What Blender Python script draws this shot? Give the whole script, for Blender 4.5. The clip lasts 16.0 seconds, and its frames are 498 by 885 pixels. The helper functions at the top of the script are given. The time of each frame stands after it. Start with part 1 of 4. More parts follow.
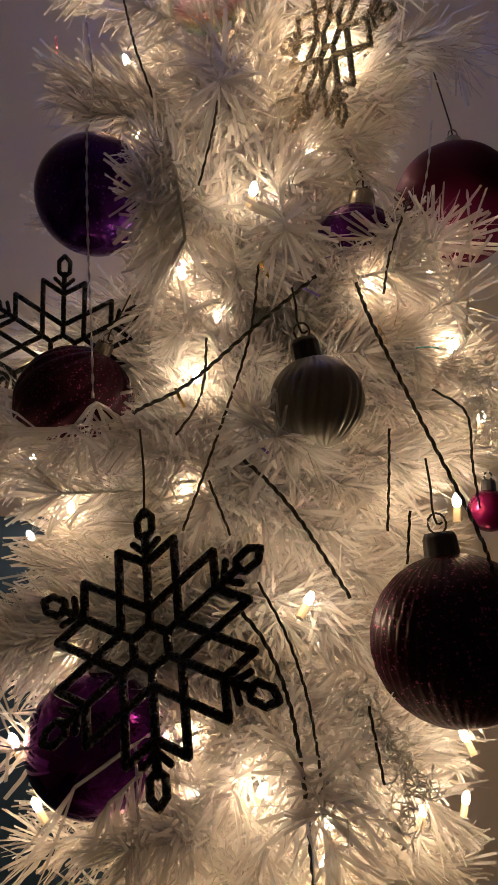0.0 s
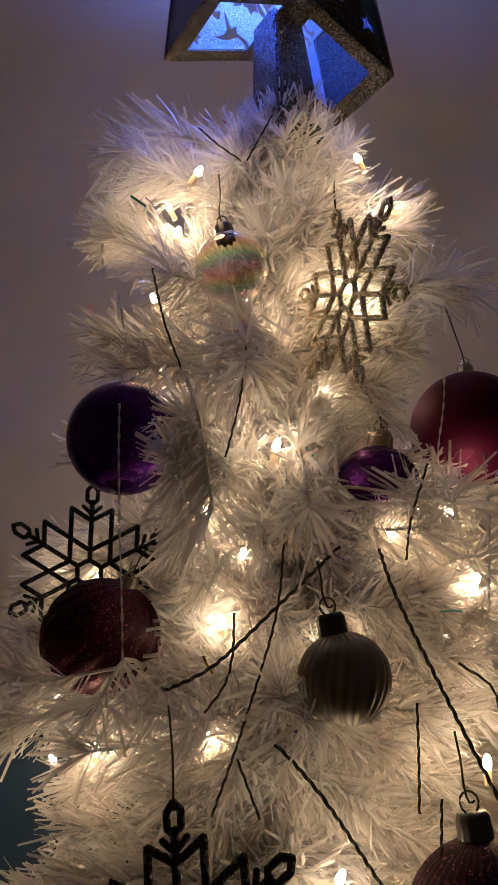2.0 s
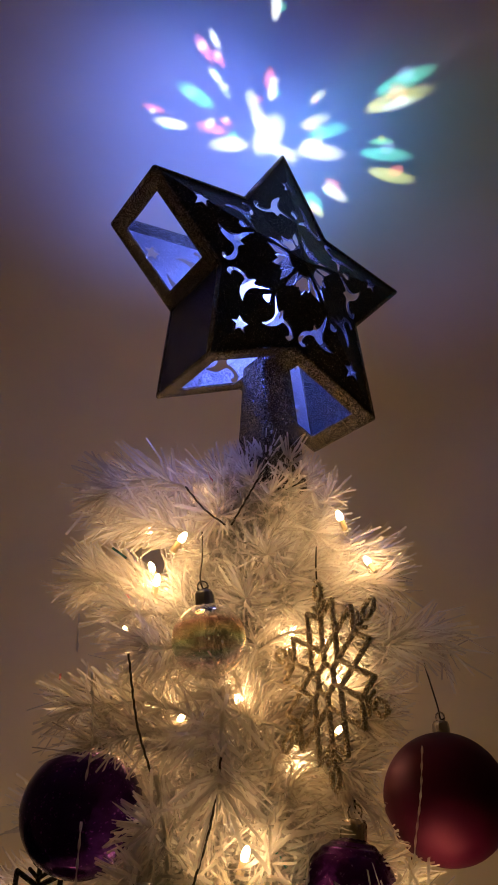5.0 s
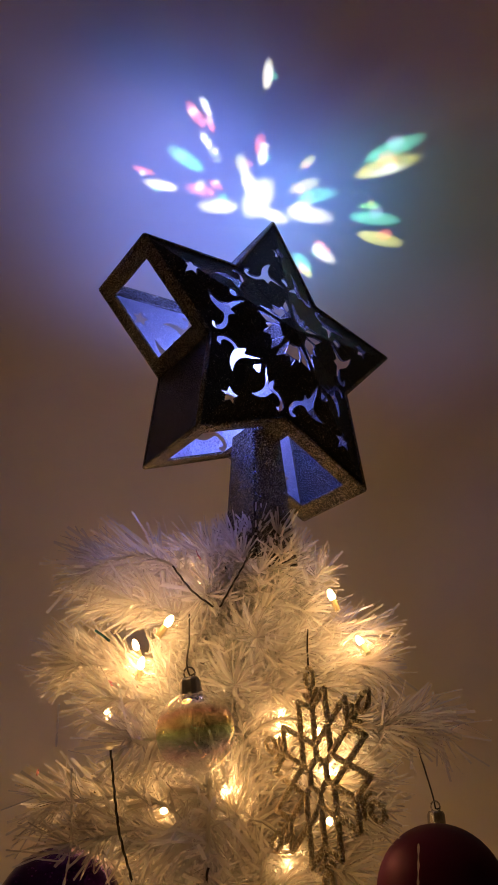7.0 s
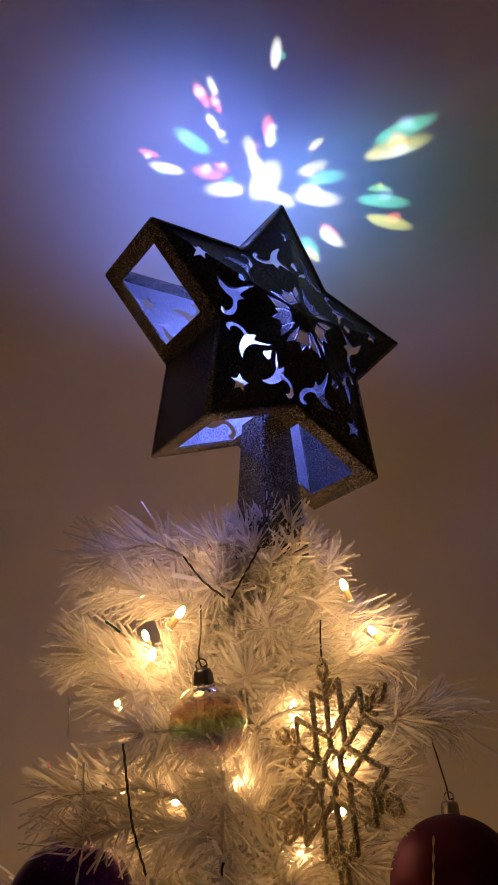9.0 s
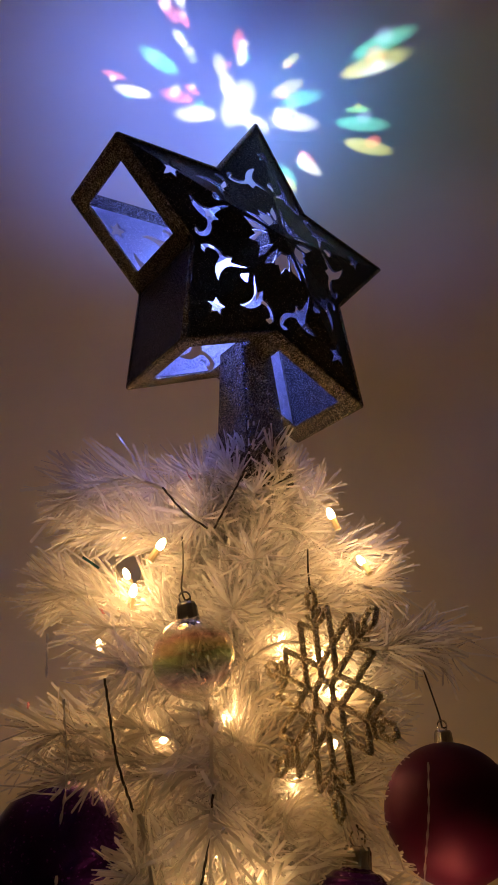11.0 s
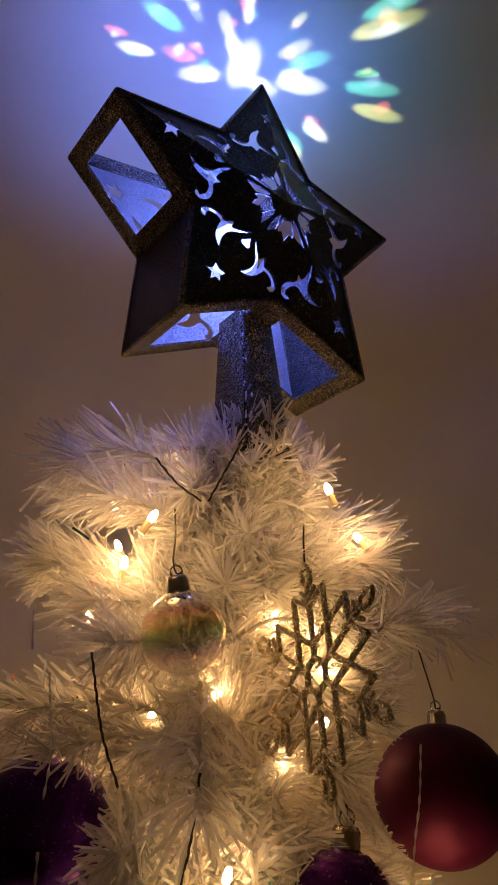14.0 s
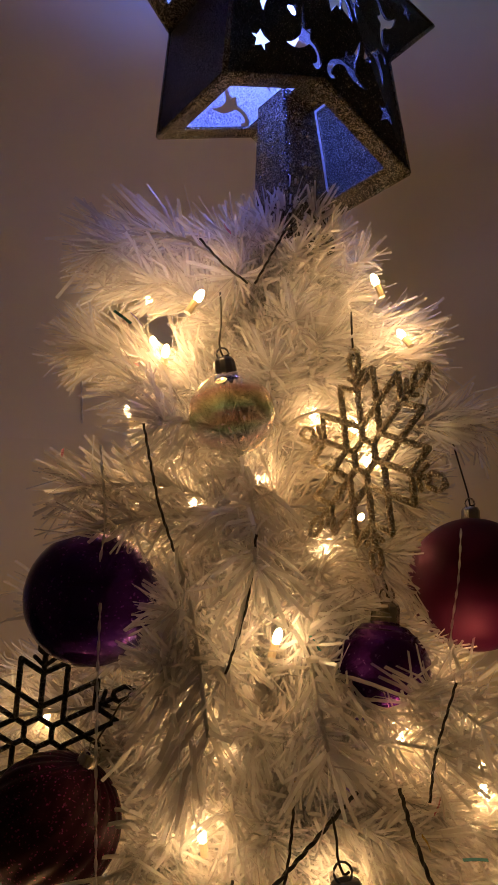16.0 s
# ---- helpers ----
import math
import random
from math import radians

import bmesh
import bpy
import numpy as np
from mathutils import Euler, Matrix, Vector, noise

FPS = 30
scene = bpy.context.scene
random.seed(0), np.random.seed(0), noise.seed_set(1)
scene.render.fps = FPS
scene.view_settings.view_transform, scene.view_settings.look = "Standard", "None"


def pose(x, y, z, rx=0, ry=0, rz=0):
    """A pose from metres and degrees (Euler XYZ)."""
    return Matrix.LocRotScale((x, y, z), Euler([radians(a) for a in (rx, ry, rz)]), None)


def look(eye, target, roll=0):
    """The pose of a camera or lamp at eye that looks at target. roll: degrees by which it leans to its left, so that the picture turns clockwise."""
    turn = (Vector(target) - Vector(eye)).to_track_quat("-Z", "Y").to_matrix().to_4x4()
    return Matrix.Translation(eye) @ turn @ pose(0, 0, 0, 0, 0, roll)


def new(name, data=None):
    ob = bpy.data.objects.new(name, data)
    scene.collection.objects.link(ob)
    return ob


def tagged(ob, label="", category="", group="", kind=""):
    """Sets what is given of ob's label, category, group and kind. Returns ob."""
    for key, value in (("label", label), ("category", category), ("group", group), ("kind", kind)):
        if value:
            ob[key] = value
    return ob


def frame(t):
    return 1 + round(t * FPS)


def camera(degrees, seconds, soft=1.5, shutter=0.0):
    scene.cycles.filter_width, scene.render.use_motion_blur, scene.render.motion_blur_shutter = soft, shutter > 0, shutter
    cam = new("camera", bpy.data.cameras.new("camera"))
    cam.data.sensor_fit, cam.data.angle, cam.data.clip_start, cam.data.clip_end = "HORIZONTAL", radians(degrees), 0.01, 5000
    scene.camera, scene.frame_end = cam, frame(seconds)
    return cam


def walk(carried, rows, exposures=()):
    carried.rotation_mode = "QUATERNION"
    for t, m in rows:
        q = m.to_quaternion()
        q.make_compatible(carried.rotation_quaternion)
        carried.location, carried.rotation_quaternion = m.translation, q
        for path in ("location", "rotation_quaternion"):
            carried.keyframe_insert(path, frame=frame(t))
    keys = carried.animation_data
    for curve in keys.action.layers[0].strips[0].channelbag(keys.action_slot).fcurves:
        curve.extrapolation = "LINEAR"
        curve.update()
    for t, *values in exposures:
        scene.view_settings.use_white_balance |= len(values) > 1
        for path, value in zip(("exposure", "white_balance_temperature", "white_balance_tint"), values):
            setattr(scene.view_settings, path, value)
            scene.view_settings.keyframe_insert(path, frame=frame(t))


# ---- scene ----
cam = camera(35.3, 16.0)
METRES, EYE, TILT, LEAN, TURN = 0.5, 1.4, 9.0, 0.0, 0.0
ROWS = [
    (0.0, 0.0, 0.0, 0.0, 0.0, 0.0, -0.0),
    (0.5, -0.0355, -0.016, 0.0651, 0.88, 2.99, 0.28),
    (1.0, -0.0359, -0.0309, 0.1122, 1.17, 4.8, 0.4),
    (1.5, -0.0391, -0.0302, 0.1302, 1.22, 6.04, 0.44),
    (2.0, -0.0108, -0.0313, 0.1711, 1.12, 7.52, 0.48),
    (2.5, 0.0196, -0.055, 0.2779, 0.9, 9.82, 0.07),
    (3.0, -0.04, -0.0532, 0.3261, 0.85, 11.52, -0.64),
    (3.5, -0.0504, -0.0344, 0.3418, 0.26, 13.39, -1.41),
    (4.0, -0.0422, -0.0586, 0.3787, -0.63, 15.28, -2.02),
    (4.5, -0.0349, -0.0829, 0.4164, -1.54, 17.13, -2.2),
    (7.0, -0.0473, -0.0654, 0.4997, -3.62, 21.72, -2.27),
    (7.5, -0.0418, -0.0538, 0.4979, -3.52, 21.8, -2.11),
    (8.0, -0.0601, -0.0493, 0.5097, -3.36, 21.79, -1.99),
    (8.5, -0.0538, -0.0438, 0.5101, -3.29, 21.37, -2.02),
    (9.0, -0.0577, -0.0501, 0.5098, -3.35, 20.61, -2.15),
    (9.5, -0.0578, -0.005, 0.4872, -3.38, 19.5, -1.88),
    (10.0, -0.0546, 0.0073, 0.4854, -3.74, 18.55, -1.13),
    (12.5, -0.0511, 0.0166, 0.4884, -4.22, 16.81, 0.08),
    (13.0, -0.0253, 0.0212, 0.4747, -4.2, 16.21, -0.59),
    (13.5, -0.0358, 0.0516, 0.4769, -4.33, 15.53, -1.13),
    (14.0, -0.0481, 0.0387, 0.4921, -4.61, 15.71, -1.48),
    (14.5, -0.0507, 0.061, 0.4905, -5.12, 14.71, -1.6),
    (15.0, -0.0613, 0.0509, 0.4891, -5.24, 13.2, -1.82),
    (15.5, -0.097, 0.0595, 0.4548, -5.18, 9.9, -1.94),
    (16.0, -0.0985, 0.0836, 0.4016, -4.93, 6.04, -2.07),
]
walk(cam, [(t, pose(0, 0, EYE, TILT, LEAN, TURN) @ pose(METRES * x, METRES * y, METRES * z, 90 + pitch, roll, yaw)) for t, x, y, z, yaw, pitch, roll in ROWS],
     exposures=[(0.0, 0.45, 4700, 8), (1.5, 0.4, 4700, 7), (2.5, 0.3, 4800, 6), (3.5, 0.15, 5600, 6), (4.5, 0.15, 6200, 8), (7.0, 0.15, 7500, 10),
                (10.0, 0.15, 7200, 10), (14.5, 0.1, 7000, 9), (15.2, 0.15, 7100, 13), (16.0, 0.15, 6400, 8)])

# ---- world and lights ----
world = bpy.data.worlds.new("night")
world.use_nodes = True
world.node_tree.nodes["Background"].inputs[0].default_value = (0.02, 0.02, 0.03, 1)
world.node_tree.nodes["Background"].inputs[1].default_value = 0.1
scene.world = world

CEILING = 2.3
WARM = (1.0, 0.50, 0.145)
BULB_WATTS = 0.0215
PROJECTOR = Vector((-0.018, 0.515, 2.115))
# beams start here, above the built lens, so the star can't block them
BEAM_ORIGIN = Vector((0.004, 0.532, 2.185))

# the bright bulbs near the top, then the rest, some added to brighten dim parts
MAIN_BULBS = [(-0.0485, 0.403, 1.786), (-0.064, 0.455, 1.772), (0.0905, 0.470, 1.801), (0.0655, 0.442, 1.822)]
BULBS = MAIN_BULBS + [
    (0.001, 0.422, 1.607), (0.028, 0.410, 1.378), (0.114, 0.430, 1.429), (-0.160, 0.590, 1.417),
    (0.073, 0.440, 1.557), (0.034, 0.510, 1.755), (0.004, 0.420, 1.283), (0.040, 0.410, 1.268),
    (-0.117, 0.470, 1.261), (-0.041, 0.470, 1.575), (-0.045, 0.505, 1.690), (0.053, 0.470, 1.735),
    (-0.030, 0.460, 1.506), (-0.036, 0.470, 1.440), (-0.113, 0.500, 1.430), (-0.170, 0.600, 1.553),
    (-0.140, 0.600, 1.551), (-0.067, 0.500, 1.292), (0.038, 0.440, 1.484), (-0.000, 0.500, 1.583),
    (-0.003, 0.520, 1.778), (-0.021, 0.480, 1.551), (0.065, 0.465, 1.713), (0.116, 0.470, 1.575),
    (0.124, 0.470, 1.527), (0.070, 0.530, 1.690), (0.144, 0.480, 1.485), (-0.070, 0.510, 1.800),
    (0.124, 0.460, 1.300), (0.091, 0.440, 1.267), (-0.034, 0.460, 1.302), (-0.030, 0.460, 1.268),
    (-0.105, 0.470, 1.343), (-0.124, 0.440, 1.302), (0.127, 0.490, 1.258),
]

# coloured patches thrown on the ceiling: place, half width, colour
PATCHES = [
    (0.007, 0.521, 0.0135, "W"), (-0.004, 0.500, 0.0068, "W"), (0.026, 0.543, 0.0084, "W"), (0.064, 0.538, 0.0110, "W"),
    (0.055, 0.525, 0.0053, "W"), (0.054, 0.499, 0.0074, "Y"), (0.069, 0.510, 0.0087, "C"), (-0.053, 0.515, 0.0075, "R"),
    (-0.034, 0.535, 0.0095, "W"), (-0.039, 0.506, 0.0040, "R"), (-0.096, 0.512, 0.0072, "W"), (-0.114, 0.494, 0.0045, "R"),
    (-0.069, 0.476, 0.0088, "C"), (-0.060, 0.423, 0.0062, "R"), (-0.051, 0.412, 0.0041, "W"), (-0.047, 0.431, 0.0042, "R"),
    (-0.050, 0.451, 0.0043, "W"), (-0.041, 0.467, 0.0049, "B"), (0.004, 0.451, 0.0054, "R"), (0.008, 0.465, 0.0049, "W"),
    (-0.012, 0.478, 0.0061, "Y"), (0.005, 0.374, 0.0054, "W"), (0.132, 0.467, 0.0120, "Y"), (0.135, 0.445, 0.0108, "C"),
    (0.137, 0.471, 0.0067, "B"), (0.135, 0.536, 0.0102, "C"), (0.148, 0.565, 0.0099, "Y"), (0.129, 0.519, 0.0047, "G"),
    (0.091, 0.595, 0.0076, "W"), (0.087, 0.582, 0.0050, "R"), (0.069, 0.610, 0.0077, "C"), (0.075, 0.623, 0.0058, "Y"),
    (0.054, 0.468, 0.0044, "Y"),
]
# dim smears that run out from above the projector: place, half width, colour
STREAKS = [
    (-0.010, 0.395, 0.008, "C"), (-0.100, 0.400, 0.009, "G"), (-0.135, 0.440, 0.010, "B"), (-0.075, 0.370, 0.008, "C"), (0.040, 0.370, 0.009, "B"),
    (0.095, 0.395, 0.008, "W"), (0.188, 0.398, 0.010, "W"), (-0.108, 0.419, 0.008, "B"), (0.170, 0.480, 0.011, "C"), (0.115, 0.430, 0.010, "C"),
    (-0.160, 0.500, 0.011, "B"), (-0.020, 0.330, 0.009, "B"), (0.080, 0.455, 0.012, "G"), (0.200, 0.440, 0.010, "C"),
]
TINTS = {"W": (0.75, 0.85, 1.0), "B": (0.3, 0.45, 1.0), "R": (1.0, 0.25, 0.2), "G": (0.25, 1.0, 0.45), "C": (0.15, 0.9, 0.85), "Y": (0.8, 0.95, 0.35)}


def lamp(name, kind, colour, watts, m, **more):
    data = bpy.data.lights.new(name, kind)
    data.color, data.energy = colour, watts
    for key, value in more.items():
        if key == "radius":
            data.shadow_soft_size = value
        if key == "angle":
            data.spot_size = value
        if key == "blend":
            data.spot_blend = value
    ob = new(name, data)
    ob.matrix_world = m
    return ob


# added unseen fill bulbs: inside and on the far side, whole lit height
DEEP_FILL = [(-0.005 + 0.055 * math.cos(2.4 * k), 0.515 + 0.035 * math.sin(2.4 * k), 1.02 + 0.040 * k) for k in range(21)] + [(-0.075, 0.51, 1.83), (-0.085, 0.51, 1.75), (-0.08, 0.50, 1.69), (0.03, 0.49, 1.845), (-0.03, 0.49, 1.840), (0.0, 0.47, 1.70), (0.04, 0.47, 1.66), (-0.15, 0.53, 1.465), (-0.12, 0.50, 1.50), (0.10, 0.485, 1.565), (0.11, 0.48, 1.50), (0.07, 0.47, 1.45), (0.13, 0.49, 1.535)]
for k, p in enumerate(BULBS + DEEP_FILL):
    share = 1.5 if k < 4 else 0.75 if k < len(BULBS) else 2.6 if k < len(BULBS) + 21 else 2.0
    # extra lamp power added to brighten the tree's lower, wider part
    share *= 2.0 if p[2] < 1.48 else 1.7 if p[2] < 1.62 else 1.0
    lamp("fairy_or_fill_light", "POINT", WARM, BULB_WATTS * share, Matrix.Translation(Vector(p) + Vector((0, -0.004, 0.005))), radius=0.012 if k < len(BULBS) else 0.022)
FRINGE = {"W": "C", "B": "W", "R": "W", "G": "Y", "C": "B", "Y": "R"}
THROWN = [(x, y, h, c, 1.0, (0.8, 1.5)) for x, y, h, c in PATCHES]
THROWN += [(x + 0.9 * h * math.cos(37 * x), y + 0.9 * h * math.sin(37 * x), 0.6 * h, FRINGE[c], 0.8, (1.3, 0.7)) for x, y, h, c in PATCHES[5:]]
THROWN += [(x, y, h, c, 0.012, (1.3, 4.5)) for x, y, h, c in STREAKS]
for px, py, half, tint, share, shape in THROWN:
    target = Vector((px, py, CEILING))
    away = (target - BEAM_ORIGIN).length
    facing = (CEILING - BEAM_ORIGIN.z) / away
    lamp("projector_beam", "SPOT", TINTS[tint], share * (70.0 if tint == "W" else 42.0) * away * away / facing, look(BEAM_ORIGIN, target) @ Matrix.Diagonal((*shape, 1, 1)), radius=0.0012,
         angle=2 * math.atan(1.7 * half * math.sqrt(facing) / away), blend=0.7)
lamp("projector_glow", "SPOT", (0.10, 0.20, 1.0), 3.4, look(PROJECTOR, PROJECTOR + Vector((-0.15, 0.08, 1))), radius=0.042, angle=radians(122), blend=0.8)
lamp("projector_glow", "SPOT", (0.05, 0.50, 0.8), 0.85, look(PROJECTOR, PROJECTOR + Vector((0.45, 0.1, 0.7))), radius=0.035, angle=radians(90), blend=0.9)
lamp("star_light", "POINT", (0.13, 0.19, 1.0), 0.85, Matrix.Translation((0.016, 0.450, 2.04)), radius=0.02)


# ---- materials ----
def mat(name):
    m = bpy.data.materials.new(name)
    m.use_nodes = True
    nt = m.node_tree
    return m, nt, nt.nodes["Principled BSDF"]


def node(nt, kind, **inputs):
    n = nt.nodes.new(kind)
    for key, value in inputs.items():
        n.inputs[key].default_value = value
    return n


def coords(nt, scale):
    tc = nt.nodes.new("ShaderNodeTexCoord")
    mp = nt.nodes.new("ShaderNodeMapping")
    mp.inputs["Scale"].default_value = (scale, scale, scale) if not isinstance(scale, tuple) else scale
    nt.links.new(tc.outputs["Object"], mp.inputs["Vector"])
    return mp.outputs["Vector"]


def ramp(nt, source, stops):
    r = nt.nodes.new("ShaderNodeValToRGB")
    r.color_ramp.elements[0].position, r.color_ramp.elements[0].color = stops[0][0], (*stops[0][1], 1)
    r.color_ramp.elements[1].position, r.color_ramp.elements[1].color = stops[-1][0], (*stops[-1][1], 1)
    for at, col in stops[1:-1]:
        r.color_ramp.elements.new(at).color = (*col, 1)
    nt.links.new(source, r.inputs["Fac"])
    return r.outputs["Color"]


def noise_out(nt, scale, detail=4.0, vec=None):
    n = node(nt, "ShaderNodeTexNoise", Scale=scale, Detail=detail)
    nt.links.new(vec if vec else coords(nt, 1.0), n.inputs["Vector"])
    return n.outputs["Fac"]


def bump(nt, bsdf, height, strength, distance):
    b = node(nt, "ShaderNodeBump", Strength=strength, Distance=distance)
    nt.links.new(height, b.inputs["Height"])
    nt.links.new(b.outputs["Normal"], bsdf.inputs["Normal"])


def glitter(name, colour, flake, scale=900.0, tilt=0.9, metallic=0.6, rough=0.3, bare=0.55):
    """A dark ground set with small flakes that lie at all angles."""
    m, nt, b = mat(name)
    v = node(nt, "ShaderNodeTexVoronoi", Scale=scale)
    nt.links.new(coords(nt, 1.0), v.inputs["Vector"])
    sub = nt.nodes.new("ShaderNodeVectorMath")
    sub.operation = "SUBTRACT"
    nt.links.new(v.outputs["Color"], sub.inputs[0])
    sub.inputs[1].default_value = (0.5, 0.5, 0.5)
    mul = nt.nodes.new("ShaderNodeVectorMath")
    mul.operation = "SCALE"
    mul.inputs["Scale"].default_value = 2 * tilt
    nt.links.new(sub.outputs[0], mul.inputs[0])
    geo = nt.nodes.new("ShaderNodeNewGeometry")
    add = nt.nodes.new("ShaderNodeVectorMath")
    nt.links.new(geo.outputs["Normal"], add.inputs[0])
    nt.links.new(mul.outputs[0], add.inputs[1])
    nor = nt.nodes.new("ShaderNodeVectorMath")
    nor.operation = "NORMALIZE"
    nt.links.new(add.outputs[0], nor.inputs[0])
    nt.links.new(nor.outputs[0], b.inputs["Normal"])
    sep = nt.nodes.new("ShaderNodeSeparateColor")
    nt.links.new(v.outputs["Color"], sep.inputs[0])
    nt.links.new(ramp(nt, sep.outputs[1], [(0.0, colour), (bare, colour), (1.0, flake)]), b.inputs["Base Color"])
    b.inputs["Metallic"].default_value = metallic
    b.inputs["Roughness"].default_value = rough
    return m


def plain(name, colour, rough=0.5, metallic=0.0, grain=60.0, amount=0.12, bumpiness=0.0):
    m, nt, b = mat(name)
    n = noise_out(nt, grain)
    lo, hi = tuple(c * (1 - amount) for c in colour), tuple(min(1, c * (1 + amount)) for c in colour)
    nt.links.new(ramp(nt, n, [(0.3, lo), (0.7, hi)]), b.inputs["Base Color"])
    b.inputs["Roughness"].default_value, b.inputs["Metallic"].default_value = rough, metallic
    if bumpiness:
        bump(nt, b, n, bumpiness, 0.002)
    return m


def tinsel_material():
    m, nt, b = mat("white_tinsel")
    geo = nt.nodes.new("ShaderNodeNewGeometry")
    col = ramp(nt, geo.outputs["Random Per Island"], [(0.0, (0.70, 0.67, 0.66)), (0.5, (0.86, 0.84, 0.83)), (1.0, (0.93, 0.92, 0.92))])
    nt.links.new(col, b.inputs["Base Color"])
    b.inputs["Roughness"].default_value = 0.22
    tr = nt.nodes.new("ShaderNodeBsdfTranslucent")
    nt.links.new(col, tr.inputs["Color"])
    mix = nt.nodes.new("ShaderNodeMixShader")
    mix.inputs[0].default_value = 0.5
    nt.links.new(b.outputs[0], mix.inputs[1])
    nt.links.new(tr.outputs[0], mix.inputs[2])
    clear = nt.nodes.new("ShaderNodeBsdfTransparent")
    film = nt.nodes.new("ShaderNodeMixShader")
    film.inputs[0].default_value = 0.30
    nt.links.new(mix.outputs[0], film.inputs[1])
    nt.links.new(clear.outputs[0], film.inputs[2])
    nt.links.new(film.outputs[0], nt.nodes["Material Output"].inputs["Surface"])
    return m


def glow(name, colour, strength):
    m, nt, b = mat(name)
    b.inputs["Base Color"].default_value = (*colour, 1)
    b.inputs["Emission Color"].default_value = (*colour, 1)
    b.inputs["Emission Strength"].default_value = strength
    return m


def ribbed_ball(name, colour, flake, ribs, twist, rough, metallic, sparkle):
    """Ball paint with glitter in fine stripes that run from pole to pole."""
    m, nt, b = mat(name)
    v = node(nt, "ShaderNodeTexVoronoi", Scale=1100.0)
    nt.links.new(coords(nt, 1.0), v.inputs["Vector"])
    sep = nt.nodes.new("ShaderNodeSeparateColor")
    nt.links.new(v.outputs["Color"], sep.inputs[0])
    big = noise_out(nt, 30.0)
    nt.links.new(ramp(nt, sep.outputs[0], [(0.0, colour), (1 - sparkle, colour), (1.0, flake)]), b.inputs["Base Color"])
    nt.links.new(ramp(nt, big, [(0.3, (rough * 0.8,) * 3), (0.7, (rough * 1.2,) * 3)]), b.inputs["Roughness"])
    b.inputs["Metallic"].default_value = metallic
    b.inputs["Specular IOR Level"].default_value = 0.25
    bump(nt, b, sep.outputs[0], 0.5 if sparkle > 0.1 else 0.15, 0.0006)
    return m


TINSEL = tinsel_material()
STEM = plain("white_wire_stem", (0.5, 0.48, 0.45), 0.5)
BULB_GLASS = glow("lit_bulb", (1.0, 0.66, 0.32), 60.0)
SOCKET = plain("clear_socket", (0.55, 0.5, 0.4), 0.35)
CABLE = plain("dark_green_cable", (0.035, 0.035, 0.03), 0.45)
DARK_WIRE = plain("dark_hook_wire", (0.05, 0.045, 0.04), 0.35, 0.5)
SILVER_STRAND = plain("silver_twisted_strand", (0.88, 0.87, 0.85), 0.2, 0.25)
CAP = plain("silver_cap", (0.55, 0.52, 0.48), 0.22, 1.0, 200.0)
DARK_CAP = plain("dark_cap", (0.10, 0.10, 0.11), 0.3, 0.9, 200.0)
BLACK_GLITTER = glitter("black_glitter", (0.006, 0.006, 0.007), (0.05, 0.05, 0.05), 900.0, 0.7, 0.3, 0.4)
GOLD_GLITTER = glitter("champagne_glitter", (0.50, 0.42, 0.31), (0.97, 0.90, 0.75), 1500.0, 0.9, 0.3, 0.28)
STAR_GLITTER = glitter("dark_silver_glitter", (0.035, 0.035, 0.038), (0.55, 0.55, 0.56), 2100.0, 0.9, 0.6, 0.32, 0.60)
# lighter, warmer copy of the glitter above: lamplight on frames and stem painted in
LIT_GLITTER = glitter("coarse_lit_glitter", (0.09, 0.085, 0.075), (0.95, 0.90, 0.80), 1500.0, 1.0, 0.7, 0.25, 0.45)
STAR_FACE = glitter("black_face_glitter", (0.008, 0.008, 0.009), (0.55, 0.52, 0.46), 1800.0, 0.8, 0.4, 0.35, 0.95)
STAR_INSIDE = glitter("pale_silver_glitter", (0.62, 0.64, 0.68), (0.9, 0.92, 0.95), 1400.0, 0.7, 0.4, 0.35)
DOME = glow("projector_dome", (0.36, 0.45, 1.0), 2.2)
WALL = plain("warm_grey_wall_paint", (0.66, 0.60, 0.48), 0.85, 0.0, 5.0, 0.05)
CEIL = plain("white_ceiling_paint", (0.66, 0.60, 0.48), 0.85, 0.0, 5.0, 0.05)
CARPET = plain("grey_carpet", (0.2, 0.19, 0.18), 0.95, 0.0, 150.0, 0.25, 0.4)
NAVY = plain("navy_block_paint", (0.012, 0.03, 0.07), 0.5, 0.0, 30.0, 0.15)


# ---- building helpers ----
def link_mesh(name, verts, faces, material, parent=None, label="", smooth=False):
    me = bpy.data.meshes.new(name)
    me.from_pydata([tuple(v) for v in verts], [], [tuple(f) for f in faces])
    me.materials.append(material)
    if smooth:
        me.shade_smooth()
    ob = new(name, me)
    if parent:
        ob.parent = parent
    if label:
        ob["label"] = label
    return ob


def part(name, bm, material, parent=None, label="", smooth=False):
    me = bpy.data.meshes.new(name)
    bm.to_mesh(me)
    bm.free()
    me.materials.append(material)
    if smooth:
        me.shade_smooth()
    ob = new(name, me)
    if parent:
        ob.parent = parent
    if label:
        ob["label"] = label
    return ob


def empty(name, m):
    ob = new(name)
    ob.matrix_world = m
    ob.empty_display_size = 0.02
    return ob


